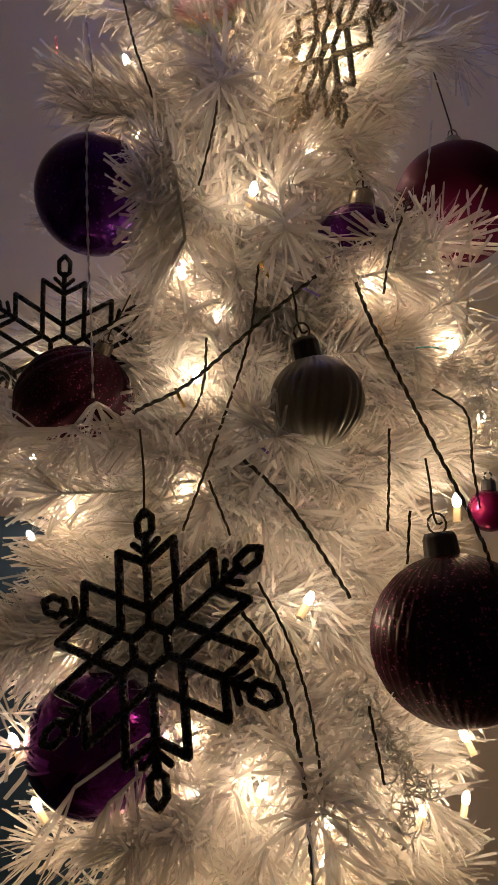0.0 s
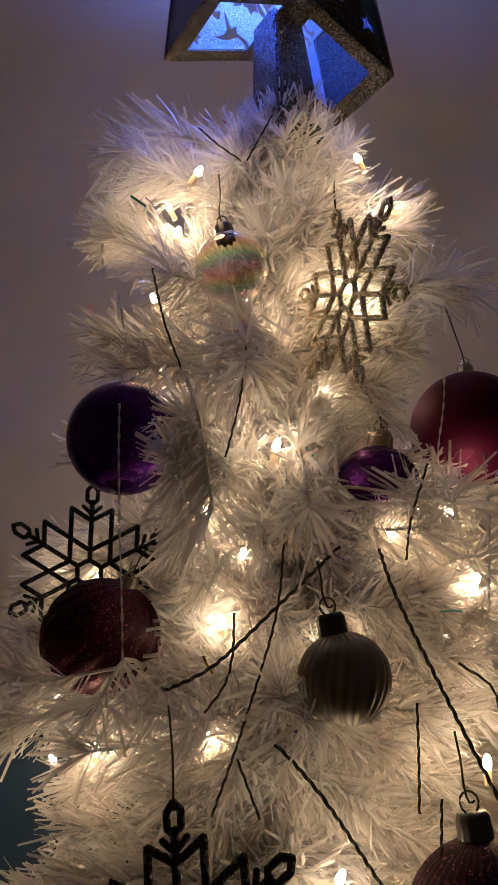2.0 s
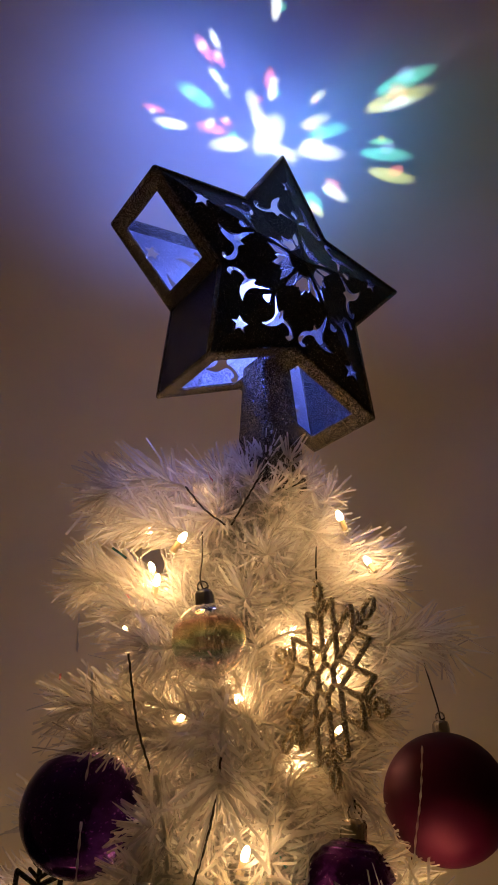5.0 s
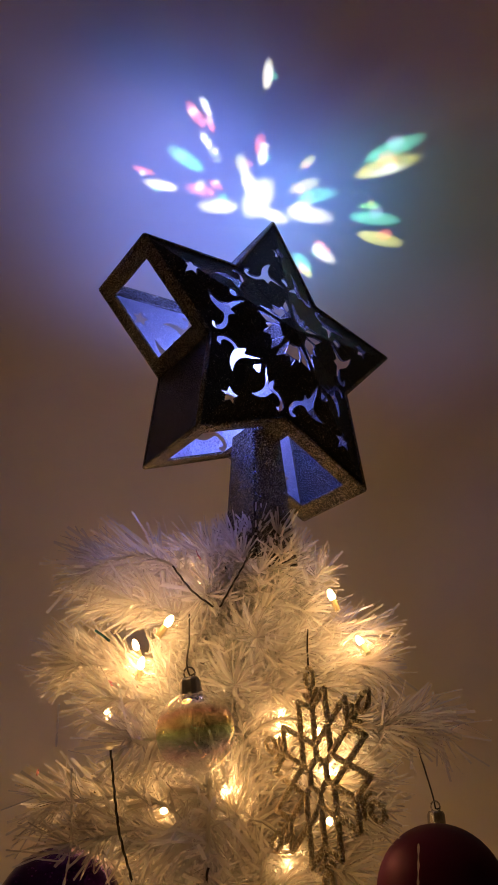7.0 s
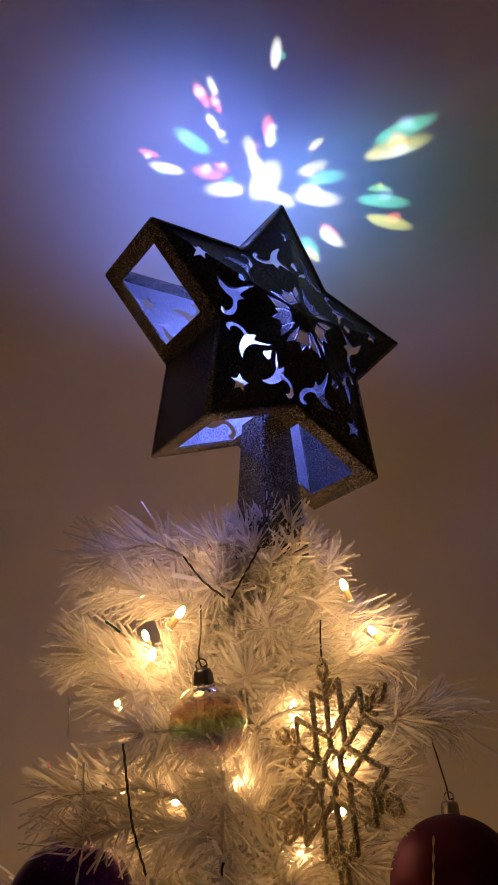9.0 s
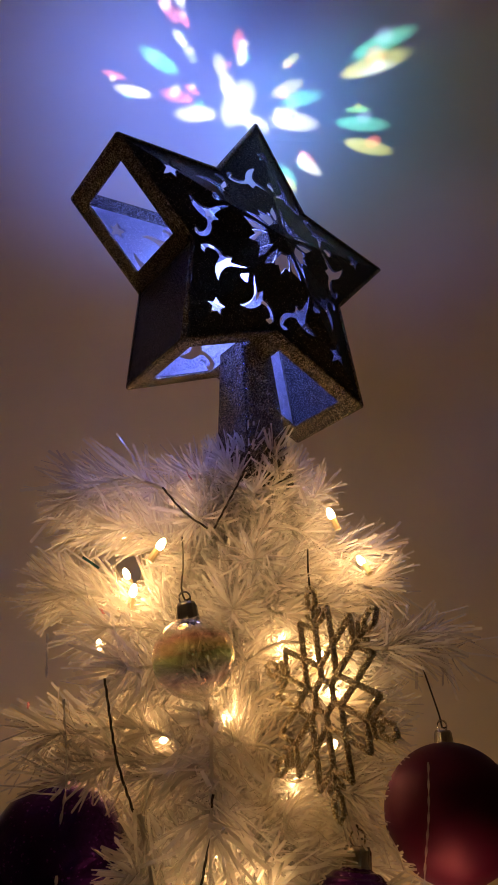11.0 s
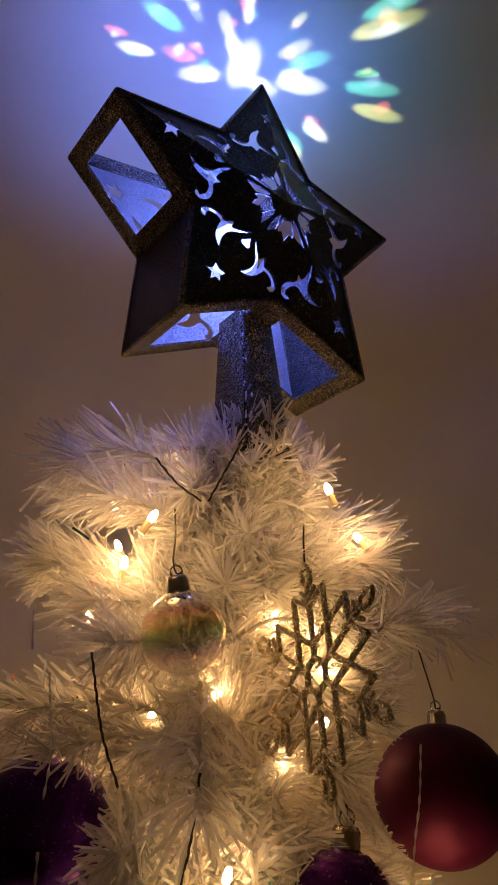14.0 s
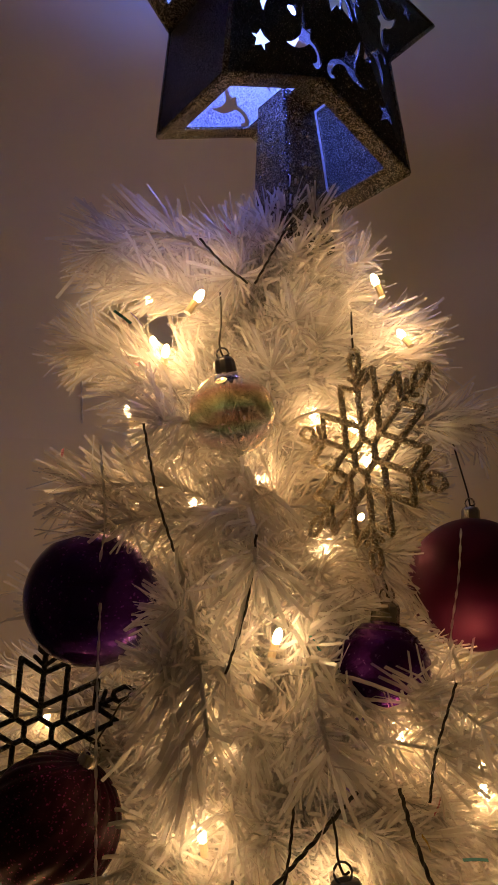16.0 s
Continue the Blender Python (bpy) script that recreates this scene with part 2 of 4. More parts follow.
def tube(points, radius, sides=6, twist=0.0, taper=1.0):
    """Vertices and faces of a round bar along points; twist gives a rope-like wave."""
    pts = [Vector(p) for p in points]
    verts, faces = [], []
    for i, p in enumerate(pts):
        d = (pts[min(i + 1, len(pts) - 1)] - pts[max(i - 1, 0)]).normalized()
        u = d.orthogonal().normalized() if abs(d.z) > 0.95 else d.cross(Vector((0, 0, 1))).normalized()
        w = d.cross(u)
        k = radius * (1 + (taper - 1) * i / max(1, len(pts) - 1))
        for s in range(sides):
            a = 2 * math.pi * s / sides + twist * i
            r = k * (1.0 if not twist else (1.25 if s % 2 == 0 else 0.6))
            verts.append(p + r * (math.cos(a) * u + math.sin(a) * w))
    n = sides
    for i in range(len(pts) - 1):
        for s in range(n):
            faces.append((i * n + s, i * n + (s + 1) % n, (i + 1) * n + (s + 1) % n, (i + 1) * n + s))
    faces.append(tuple(range(n - 1, -1, -1)))
    faces.append(tuple((len(pts) - 1) * n + s for s in range(n)))
    return verts, faces


def smooth_line(points, step):
    """A Catmull-Rom line through points, sampled about every step metres."""
    pts = [Vector(p) for p in points]
    pts = [2 * pts[0] - pts[1]] + pts + [2 * pts[-1] - pts[-2]]
    out = []
    for i in range(1, len(pts) - 2):
        a, b, c, d = pts[i - 1:i + 3]
        n = max(2, int((c - b).length / step))
        for k in range(n):
            t = k / n
            out.append(0.5 * (2 * b + (c - a) * t + (2 * a - 5 * b + 4 * c - d) * t * t + (3 * b - a - 3 * c + d) * t ** 3))
    out.append(pts[-2])
    return out


def merge(*pieces):
    verts, faces = [], []
    for v, f in pieces:
        k = len(verts)
        verts += list(v)
        faces += [tuple(i + k for i in q) for q in f]
    return verts, faces


# ---- room ----
def slab(name, lo, hi, material, label, category):
    bm = bmesh.new()
    bmesh.ops.create_cube(bm, size=1)
    for v in bm.verts:
        v.co = Vector([(lo[i] + hi[i]) / 2 + v.co[i] * (hi[i] - lo[i]) for i in range(3)])
    return tagged(part(name, bm, material), label, category, kind="structure")


# south, west and east walls are unseen, set close to bounce light back
BACK, FRONT, LEFT, RIGHT = 1.0, -1.7, -1.5, 1.6
slab("floor", (LEFT - 0.1, FRONT - 0.1, -0.1), (RIGHT + 0.1, BACK + 0.1, 0), CARPET, "grey carpeted floor below the tree", "floor")
slab("wall_north", (LEFT - 0.1, BACK, 0), (RIGHT + 0.1, BACK + 0.1, CEILING), WALL, "plain warm grey painted wall behind the tree", "wall")
slab("wall_south", (LEFT - 0.1, FRONT - 0.1, 0), (RIGHT + 0.1, FRONT, CEILING), WALL, "plain warm grey painted wall", "wall")
slab("wall_west", (LEFT - 0.1, FRONT, 0), (LEFT, BACK, CEILING), WALL, "plain warm grey painted wall", "wall")
slab("wall_east", (RIGHT, FRONT, 0), (RIGHT + 0.1, BACK, CEILING), WALL, "plain warm grey painted wall", "wall")
slab("ceiling", (LEFT - 0.1, FRONT - 0.1, CEILING), (RIGHT + 0.1, BACK + 0.1, CEILING + 0.1), CEIL, "white painted ceiling lit by the star's projector", "ceiling")


# added curve: hides the corner line so the shading runs on smoothly
def coving():
    r, n = 0.45, 24
    verts, faces = [], []
    for x in (LEFT + 0.002, RIGHT - 0.002):
        for k in range(n + 1):
            a = math.pi / 2 * k / n
            back = 0.0015 if k in (0, n) else -0.0006
            verts.append((x, BACK - r + r * math.cos(a) + (back if k == 0 else -0.0006), CEILING - r + r * math.sin(a) + (back if k == n else -0.0006)))
    m = n + 1
    for k in range(n):
        faces.append((k, k + 1, m + k + 1, m + k))
    k = len(verts)
    verts += verts[:m] + verts[m:2 * m] + [(x, BACK - 0.0006, CEILING - 0.0006) for x in (LEFT + 0.002, RIGHT - 0.002)]
    faces += [tuple(range(k, k + m)) + (k + 2 * m,), tuple(range(k + 2 * m - 1, k + m - 1, -1)) + (k + 2 * m + 1,)]
    ob = link_mesh("trim", verts, faces, CEIL, smooth=True)
    tagged(ob, "wide rounded strip added to smooth the shading between wall and ceiling", "coving", kind="structure")


coving()


# plain block for a dark navy area whose kind is unknown
def cabinet():
    ob = empty("cabinet", Matrix.Translation((-0.66, 0.81, 0)))
    bm = bmesh.new()
    bmesh.ops.create_cube(bm, size=1)
    for v in bm.verts:
        v.co = Vector((v.co.x * 1.1, v.co.y * 0.36, 0.73 + v.co.z * 1.42))
    bmesh.ops.bevel(bm, geom=bm.edges[:], offset=0.006, segments=2, affect="EDGES")
    part("body", bm, NAVY, ob)
    bm = bmesh.new()
    bmesh.ops.create_cube(bm, size=1)
    for v in bm.verts:
        v.co = Vector((v.co.x * 1.04, v.co.y * 0.3, 0.01 + v.co.z * 0.02))
    part("plinth", bm, NAVY, ob)
    tagged(ob, "tall dark navy block of unknown kind against the wall", "cabinet")


cabinet()

# ---- tree ----
AXIS = Vector((0.0, 0.485, 0))
TIPS_TOP = [
    (-0.126, 0.440, 1.843), (-0.094, 0.420, 1.815), (-0.128, 0.440, 1.776), (-0.100, 0.420, 1.751),
    (-0.059, 0.460, 1.865), (0.065, 0.470, 1.854), (0.077, 0.480, 1.843), (0.119, 0.490, 1.816),
    (0.120, 0.470, 1.791), (0.151, 0.500, 1.754), (0.008, 0.430, 1.850), (0.040, 0.450, 1.851),
    (-0.011, 0.430, 1.839), (0.082, 0.450, 1.769), (-0.036, 0.410, 1.822), (0.017, 0.400, 1.792),
    (0.039, 0.410, 1.782), (-0.003, 0.400, 1.761),
]
TIPS_UPPER = [
    (-0.133, 0.460, 1.783), (-0.123, 0.460, 1.827), (-0.127, 0.430, 1.692), (-0.115, 0.420, 1.669),
    (-0.147, 0.500, 1.631), (-0.079, 0.390, 1.723), (-0.015, 0.370, 1.650), (-0.041, 0.390, 1.677),
    (0.005, 0.400, 1.686), (0.124, 0.520, 1.747), (0.110, 0.510, 1.701), (-0.062, 0.375, 1.622),
    (-0.067, 0.370, 1.595), (-0.034, 0.380, 1.598), (0.025, 0.410, 1.628), (0.048, 0.430, 1.650),
    (0.068, 0.460, 1.679), (0.112, 0.470, 1.708), (0.099, 0.470, 1.678), (0.091, 0.460, 1.660),
    (0.101, 0.460, 1.713),
]
TIPS_MIDDLE = [
    (0.016, 0.370, 1.566), (-0.010, 0.390, 1.565), (0.051, 0.400, 1.590), (0.095, 0.400, 1.583),
    (0.100, 0.390, 1.561), (0.076, 0.420, 1.565), (0.114, 0.440, 1.525), (0.087, 0.430, 1.510),
    (-0.208, 0.620, 1.556), (-0.154, 0.620, 1.565), (-0.178, 0.600, 1.531), (-0.148, 0.620, 1.545),
    (-0.196, 0.640, 1.584), (-0.049, 0.420, 1.549), (-0.029, 0.420, 1.526), (-0.086, 0.400, 1.473),
    (-0.117, 0.420, 1.470), (-0.171, 0.460, 1.478), (-0.175, 0.460, 1.455), (0.004, 0.355, 1.471),
    (0.032, 0.370, 1.461), (-0.061, 0.390, 1.458), (0.064, 0.420, 1.482), (0.140, 0.440, 1.517),
    (0.132, 0.440, 1.491), (0.144, 0.450, 1.466), (0.112, 0.430, 1.454), (-0.131, 0.430, 1.441),
    (0.108, 0.420, 1.587), (0.113, 0.420, 1.568), (0.074, 0.400, 1.577), (0.110, 0.420, 1.528),
    (0.083, 0.400, 1.517),
]
TIPS_LOWER = [
    (-0.147, 0.540, 1.413), (-0.122, 0.500, 1.423), (-0.127, 0.440, 1.352), (-0.110, 0.450, 1.333),
    (-0.122, 0.420, 1.318), (-0.098, 0.360, 1.299), (-0.083, 0.370, 1.289), (-0.032, 0.400, 1.435),
    (0.003, 0.400, 1.444), (0.035, 0.410, 1.430), (0.073, 0.420, 1.446), (0.098, 0.420, 1.462),
    (0.029, 0.410, 1.372), (0.059, 0.420, 1.378), (0.033, 0.330, 1.303), (0.064, 0.360, 1.308),
    (-0.003, 0.400, 1.314), (-0.011, 0.380, 1.291), (0.109, 0.420, 1.301), (0.114, 0.400, 1.283),
    (0.048, 0.360, 1.274), (-0.048, 0.370, 1.277), (-0.068, 0.360, 1.272), (0.010, 0.380, 1.265),
    (-0.148, 0.420, 1.370), (-0.133, 0.440, 1.377), (-0.147, 0.400, 1.359), (-0.115, 0.420, 1.365),
]
# separate outer sprigs: where each one starts and ends
SPRIGS = [
    (-0.050, 0.405, 1.650), (-0.033, 0.385, 1.567), (-0.029, 0.430, 1.614), (-0.041, 0.395, 1.570),
    (0.131, 0.450, 1.565), (0.076, 0.432, 1.581), (0.014, 0.450, 1.624), (0.018, 0.365, 1.564),
    (-0.014, 0.450, 1.708), (-0.015, 0.365, 1.644), (0.079, 0.470, 1.573), (0.100, 0.400, 1.573),
    (-0.079, 0.460, 1.487), (-0.092, 0.400, 1.470), (0.034, 0.440, 1.448), (0.013, 0.370, 1.461),
    (-0.150, 0.500, 1.483), (-0.167, 0.460, 1.471), (0.046, 0.420, 1.293), (0.030, 0.340, 1.300),
    (0.098, 0.480, 1.747), (0.147, 0.500, 1.754), (-0.037, 0.440, 1.837), (-0.098, 0.440, 1.840),
    (0.086, 0.460, 1.549), (0.111, 0.420, 1.584), (0.091, 0.460, 1.520), (0.114, 0.420, 1.546),
    (-0.104, 0.480, 1.319), (-0.124, 0.430, 1.348), (-0.098, 0.460, 1.277), (-0.120, 0.420, 1.307),
    (0.113, 0.480, 1.499), (0.136, 0.440, 1.504),
]

# the ends of the wide lower branches at both sides
TIPS_SIDE = [
    (-0.181, 0.520, 1.507), (-0.159, 0.500, 1.496), (-0.179, 0.500, 1.479), (-0.142, 0.500, 1.626), (-0.197, 0.600, 1.556), (-0.207, 0.620, 1.535), (-0.190, 0.520, 1.490),
    (0.118, 0.460, 1.603), (0.123, 0.460, 1.573), (0.114, 0.450, 1.544), (0.113, 0.440, 1.520), (0.098, 0.430, 1.504), (0.093, 0.450, 1.582), (0.088, 0.430, 1.530), (0.127, 0.470, 1.550),
    (-0.138, 0.460, 1.467), (-0.128, 0.460, 1.481), (-0.138, 0.460, 1.398), (0.143, 0.460, 1.523), (0.129, 0.450, 1.500), (-0.135, 0.460, 1.344), (-0.122, 0.460, 1.322),
]
# the crown that closes round the foot of the star
CROWN = [(-0.019, 0.455, 1.860), (-0.004, 0.452, 1.870), (0.010, 0.450, 1.876), (0.027, 0.452, 1.876), (0.042, 0.458, 1.866), (0.058, 0.462, 1.852), (0.029, 0.440, 1.856), (0.000, 0.440, 1.852), (0.012, 0.432, 1.838)]

rng = np.random.default_rng(7)


def needles(line, count, length, rng, bias=(0, 0, 0), broad=1.0):
    """Flat tinsel strips round a branch, as one mesh: arrays of vertices and faces."""
    pts = np.array([tuple(p) for p in line])
    seg = np.linalg.norm(np.diff(pts, axis=0), axis=1)
    run = np.concatenate([[0], np.cumsum(seg)]) / seg.sum()
    s = 1 - rng.random(count) ** 1.0 * 0.92
    s[: count // 8] = 1.0
    base = np.stack([np.interp(s, run, pts[:, i]) for i in range(3)], 1)
    axis = np.gradient(pts, axis=0)
    d = np.stack([np.interp(s, run, axis[:, i]) for i in range(3)], 1)
    d /= np.linalg.norm(d, axis=1, keepdims=True)
    radial = rng.normal(size=(count, 3)) + np.array(bias)
    radial -= (radial * d).sum(1, keepdims=True) * d
    radial /= np.linalg.norm(radial, axis=1, keepdims=True)
    lean = rng.uniform(0.5, 1.4, (count, 1))
    lean[: count // 8] = rng.uniform(0.7, 2.2, (count // 8, 1))
    out = radial + lean * d
    out /= np.linalg.norm(out, axis=1, keepdims=True)
    ln = length * rng.uniform(0.6, 1.15, (count, 1))
    side = np.cross(out, rng.normal(size=(count, 3)))
    side /= np.linalg.norm(side, axis=1, keepdims=True)
    bend = np.cross(out, side) * rng.normal(0, 0.2, (count, 1)) * ln + 0.10 * d * ln
    w = rng.uniform(0.00055, 0.00105, (count, 1)) * broad * side
    mid = base + 0.55 * ln * out
    tip = base + ln * out + bend
    v = np.stack([base - 0.7 * w, base + 0.7 * w, mid + w, mid - w, tip + 0.85 * w, tip - 0.85 * w], 1).reshape(-1, 3)
    k = np.arange(count)[:, None] * 6
    f = np.concatenate([k + [0, 1, 2, 3], k + [3, 2, 4, 5]], 1).reshape(-1, 4)
    return v, f


# what hangs before the needles: centre and radius of the space that they leave free
CLEAR = [(-0.110, 0.452, 1.633, 0.030), (-0.116, 0.513, 1.510, 0.040), (0.036, 0.377, 1.484, 0.020), (0.0994, 0.3935, 1.3603, 0.046), (0.139, 0.500, 1.655, 0.040),
         (0.068, 0.4656, 1.604, 0.024), (-0.0245, 0.4168, 1.7302, 0.025), (-0.084, 0.440, 1.302, 0.036), (-0.177, 0.440, 1.397, 0.022),
         *[(x, y, z + 0.006, 0.006) for x, y, z in BULBS],
         (-0.044, 0.350, 1.366, 0.060), (-0.135, 0.548, 1.580, 0.052), (0.0535, 0.420, 1.712, 0.058), (0.025, 0.466, 1.732, 0.018), (0.030, 0.455, 1.690, 0.018), (0.046, 0.425, 1.655, 0.016)]


def keep_clear(v, f):
    """Leaves out the needles that would run through an ornament or hide its outer side."""
    p = v.reshape(-1, 6, 3)
    good = np.ones(len(p), bool)
    for x, y, z, r in CLEAR:
        fall = z - 1.40 - min(max(0.75 * (z - 1.40), 0.0), 0.25)
        for q in (p[:, 2], 0.5 * (p[:, 2] + p[:, 4]), p[:, 4]):
            s = (q[:, 1] + 0.04) / (y + 0.04)
            off = np.hypot(q[:, 0] - x - (1 - s) * (-0.02 - x), q[:, 2] - z + (1 - s) * fall)
            good &= ~((off < r * (0.25 + 0.75 * np.clip(s, 0, 1))) & (q[:, 1] < y + (0.6 * r if r < 0.05 else 0.006)))
    p = p[good]
    n = len(p)
    return p.reshape(-1, 3), f[: 2 * n]


def array_mesh(name, v, f, material, parent):
    me = bpy.data.meshes.new(name)
    me.vertices.add(len(v))
    me.vertices.foreach_set("co", v.astype(np.float32).ravel())
    me.loops.add(f.size)
    me.loops.foreach_set("vertex_index", f.astype(np.int32).ravel())
    me.polygons.add(len(f))
    me.polygons.foreach_set("loop_start", np.arange(0, f.size, 4, dtype=np.int32))
    me.update(calc_edges=True)
    me.materials.append(material)
    ob = new(name, me)
    ob.parent = parent
    return ob


def branch(tree, tip, rise, density, length, start=None, over=False, bias=(0, 0, 0), broad=1.0):
    """One branch: a wire from the trunk to its tip, with its needles under it."""
    tip = Vector(tip)
    flat = Vector((AXIS.x - tip.x, AXIS.y - tip.y, 0))
    if start is None:
        tip += flat.normalized() * min(0.028, 0.5 * flat.length)
    root = Vector((AXIS.x, AXIS.y, min(tip.z + rise, 1.88)))
    if start is not None:
        root = Vector(start)
    mid = root.lerp(tip, 0.5) + Vector((0, 0, 0.012 + 0.1 * abs(rise)))
    line = smooth_line([root, mid, tip], 0.012)
    v, f = tube(line, 0.0016, 5, 0, 0.6)
    stem = link_mesh("branch", v, f, STEM, tree)
    run = (tip - root).length
    count = int(density * max(run, 0.06))
    nv, nf = needles(line, count, length, rng, bias, broad)
    if not over:
        nv, nf = keep_clear(nv, nf)
    array_mesh("needles", nv, nf, TINSEL, stem)["kind"] = "stuff"


def christmas_tree():
    tree = empty("christmas_tree", Matrix.Identity(4))
    v, f = tube([AXIS + Vector((0, 0, z)) for z in (0.02, 0.6, 1.2, 1.6, 1.87)], 0.014, 10, 0, 0.4)
    link_mesh("trunk", v, f, STEM, tree)
    for tips, rise in ((TIPS_TOP, -0.03), (TIPS_UPPER, -0.02), (TIPS_MIDDLE, -0.01), (TIPS_LOWER, 0.0), (TIPS_SIDE, -0.01)):
        for tip in tips:
            branch(tree, tip, rise + rng.uniform(-0.02, 0.02), 3600, 0.030)
    for i in range(0, len(SPRIGS), 2):
        comb = i == 0
        branch(tree, SPRIGS[i + 1], 0.0, 1250 if comb else 1300, 0.040 if comb else 0.036, SPRIGS[i], i < 6, (-6.0, -1.0, -1.2) if comb else (0, 0, 0), 1.5 if comb else 1.2)
    k = 0
    z = 1.815
    while z > 0.45:
        radius = min(0.30, 0.045 + (1.88 - z) * 0.29)
        number = 8 if z > 1.2 else 6
        for _ in range(number):
            a = k * 2.39996 + rng.uniform(-0.2, 0.2)
            k += 1
            dx, dy = math.cos(a), math.sin(a)
            r = radius * rng.uniform(0.75, 1.05) * (0.55 if dy < 0 else 1.0)
            wide = 0.10 if z > 1.6 else 0.145
            if abs(dx) * r > wide and z > 1.2:
                r = wide / abs(dx)
            branch(tree, (AXIS.x + r * dx, AXIS.y + r * dy, z + rng.uniform(-0.02, 0.02)), -0.02, 2600 if z > 1.2 else 800, 0.030)
        z -= 0.045 if z > 1.2 else 0.12
    for tip in ((-0.075, 0.50, 1.79), (-0.085, 0.505, 1.765), (-0.06, 0.50, 1.81), (-0.05, 0.49, 1.775)):
        branch(tree, tip, 0.0, 3400, 0.028)
    for tip in CROWN:
        branch(tree, tip, 0.0, 2600, 0.020, (tip[0] * 0.7 + 0.006, tip[1] + 0.035, tip[2] - 0.045))
    for k in range(150):
        a = k * 2.39996
        z = 1.24 + 0.59 * k / 150
        reach = min(0.085, 0.035 + 0.30 * (1.86 - z))
        branch(tree, (AXIS.x + 0.01 + reach * math.cos(a), AXIS.y + 0.6 * reach * math.sin(a), z), -0.01, 2600, 0.024, (AXIS.x, AXIS.y, z - 0.01))
    for x, y in ((0.22, 0), (-0.22, 0), (0, 0.22), (0, -0.22)):
        v, f = tube([AXIS + Vector((0, 0, 0.12)), AXIS + Vector((x * 0.6, y * 0.6, 0.06)), AXIS + Vector((x, y, 0.012))], 0.012, 8)
        link_mesh("foot", v, f, STEM, tree)
    tagged(tree, "slim white tinsel artificial tree with warm fairy lights", "christmas tree")


christmas_tree()


# ---- fairy lights ----
def fairy_bulb(p, m):
    ob = empty("fairy_bulb", m)
    bm = bmesh.new()
    bmesh.ops.create_uvsphere(bm, u_segments=10, v_segments=8, radius=0.0024)
    for v in bm.verts:
        v.co.z = v.co.z * (2.2 if v.co.z > 0 else 1.3)
    bulb = part("bulb", bm, BULB_GLASS, ob, "glowing warm white bulb", True)
    bulb.location = (0, 0, 0.006)
    bulb.visible_shadow = False
    v, f = tube([(0, 0, -0.005), (0, 0, -0.002), (0, 0, 0.001), (0, 0, 0.003)], 0.0022, 8)
    link_mesh("socket", v, f, SOCKET, ob)
    return tagged(ob, "small lit warm white fairy light bulb among needles, seen or added", "fairy light", "fairy lights on the tree")


# the added fill lamps get bulbs as well
for i, p in enumerate(BULBS + DEEP_FILL):
    fairy_bulb(p, pose(*p, 25 * math.sin(i * 2.1), 30 * math.cos(i * 1.3), 0))


# ---- star topper ----
def outline(k=1.0):
    return [Vector((k * (0.1378 if i % 2 == 0 else 0.0739) * math.sin(radians(36 * i)), 0, k * (0.1378 if i % 2 == 0 else 0.0739) * math.cos(radians(36 * i)))) for i in range(10)]


SICKLE = [(32.0, 62.5), (36.0, 61.5), (37.3, 57.0), (35.0, 52.8), (30.0, 50.8), (25.0, 51.2), (20.5, 53.0), (16.2, 48.6), (14.4, 53.6), (9.0, 51.4), (2.0, 47.2),
          (7.5, 54.4), (12.0, 58.2), (14.2, 63.5), (13.2, 70.0), (10.5, 77.0), (16.8, 72.0), (20.2, 66.0), (21.6, 60.5), (22.2, 57.6), (26.0, 55.2), (31.0, 55.4), (33.3, 58.0), (31.6, 60.4)]
FLAME = [(13.0, 25.0), (19.0, 20.0), (26.0, 19.5), (29.0, 24.0), (35.0, 31.0), (27.0, 32.5), (19.5, 31.5)]
PETAL = [(-4.6, 13.0), (4.6, 13.0), (7.6, 21.5), (6.8, 25.5), (3.6, 23.8), (0.0, 29.8), (-3.6, 23.8), (-6.8, 25.5), (-7.6, 21.5)]


def cutouts():
    """Outlines of the holes: for each ray a small star, two curled sickles and a drop, and a rosette of petals in the middle."""
    shapes = []

    def put(points, degrees):
        c, k = math.cos(radians(degrees)), math.sin(radians(degrees))
        shapes.append([(0.001 * (x * c + y * k), 0.001 * (y * c - x * k)) for x, y in points])

    for ray in range(5):
        turn = 72 * ray
        put([(math.sin(radians(36 * i)) * (8.6 if i % 2 == 0 else 4.0), 95.5 + math.cos(radians(36 * i)) * (8.6 if i % 2 == 0 else 4.0)) for i in range(10)], turn)
        put([(3.9 * math.sin(radians(a)), 58.0 - 3.9 * math.cos(radians(a)) - (2.6 if a == 0 else 0)) for a in range(0, 360, 30)], turn)
        for side in (-1, 1):
            curl = smooth_line([(side * x, y, 0) for x, y in SICKLE + SICKLE[:1]], 1.6)[:-1]
            put([(p.x, p.y) for p in curl], turn)
            put([(side * r * math.sin(radians(a)), r * math.cos(radians(a))) for r, a in FLAME], turn + 36)
        put(PETAL, turn + 36)
    return shapes


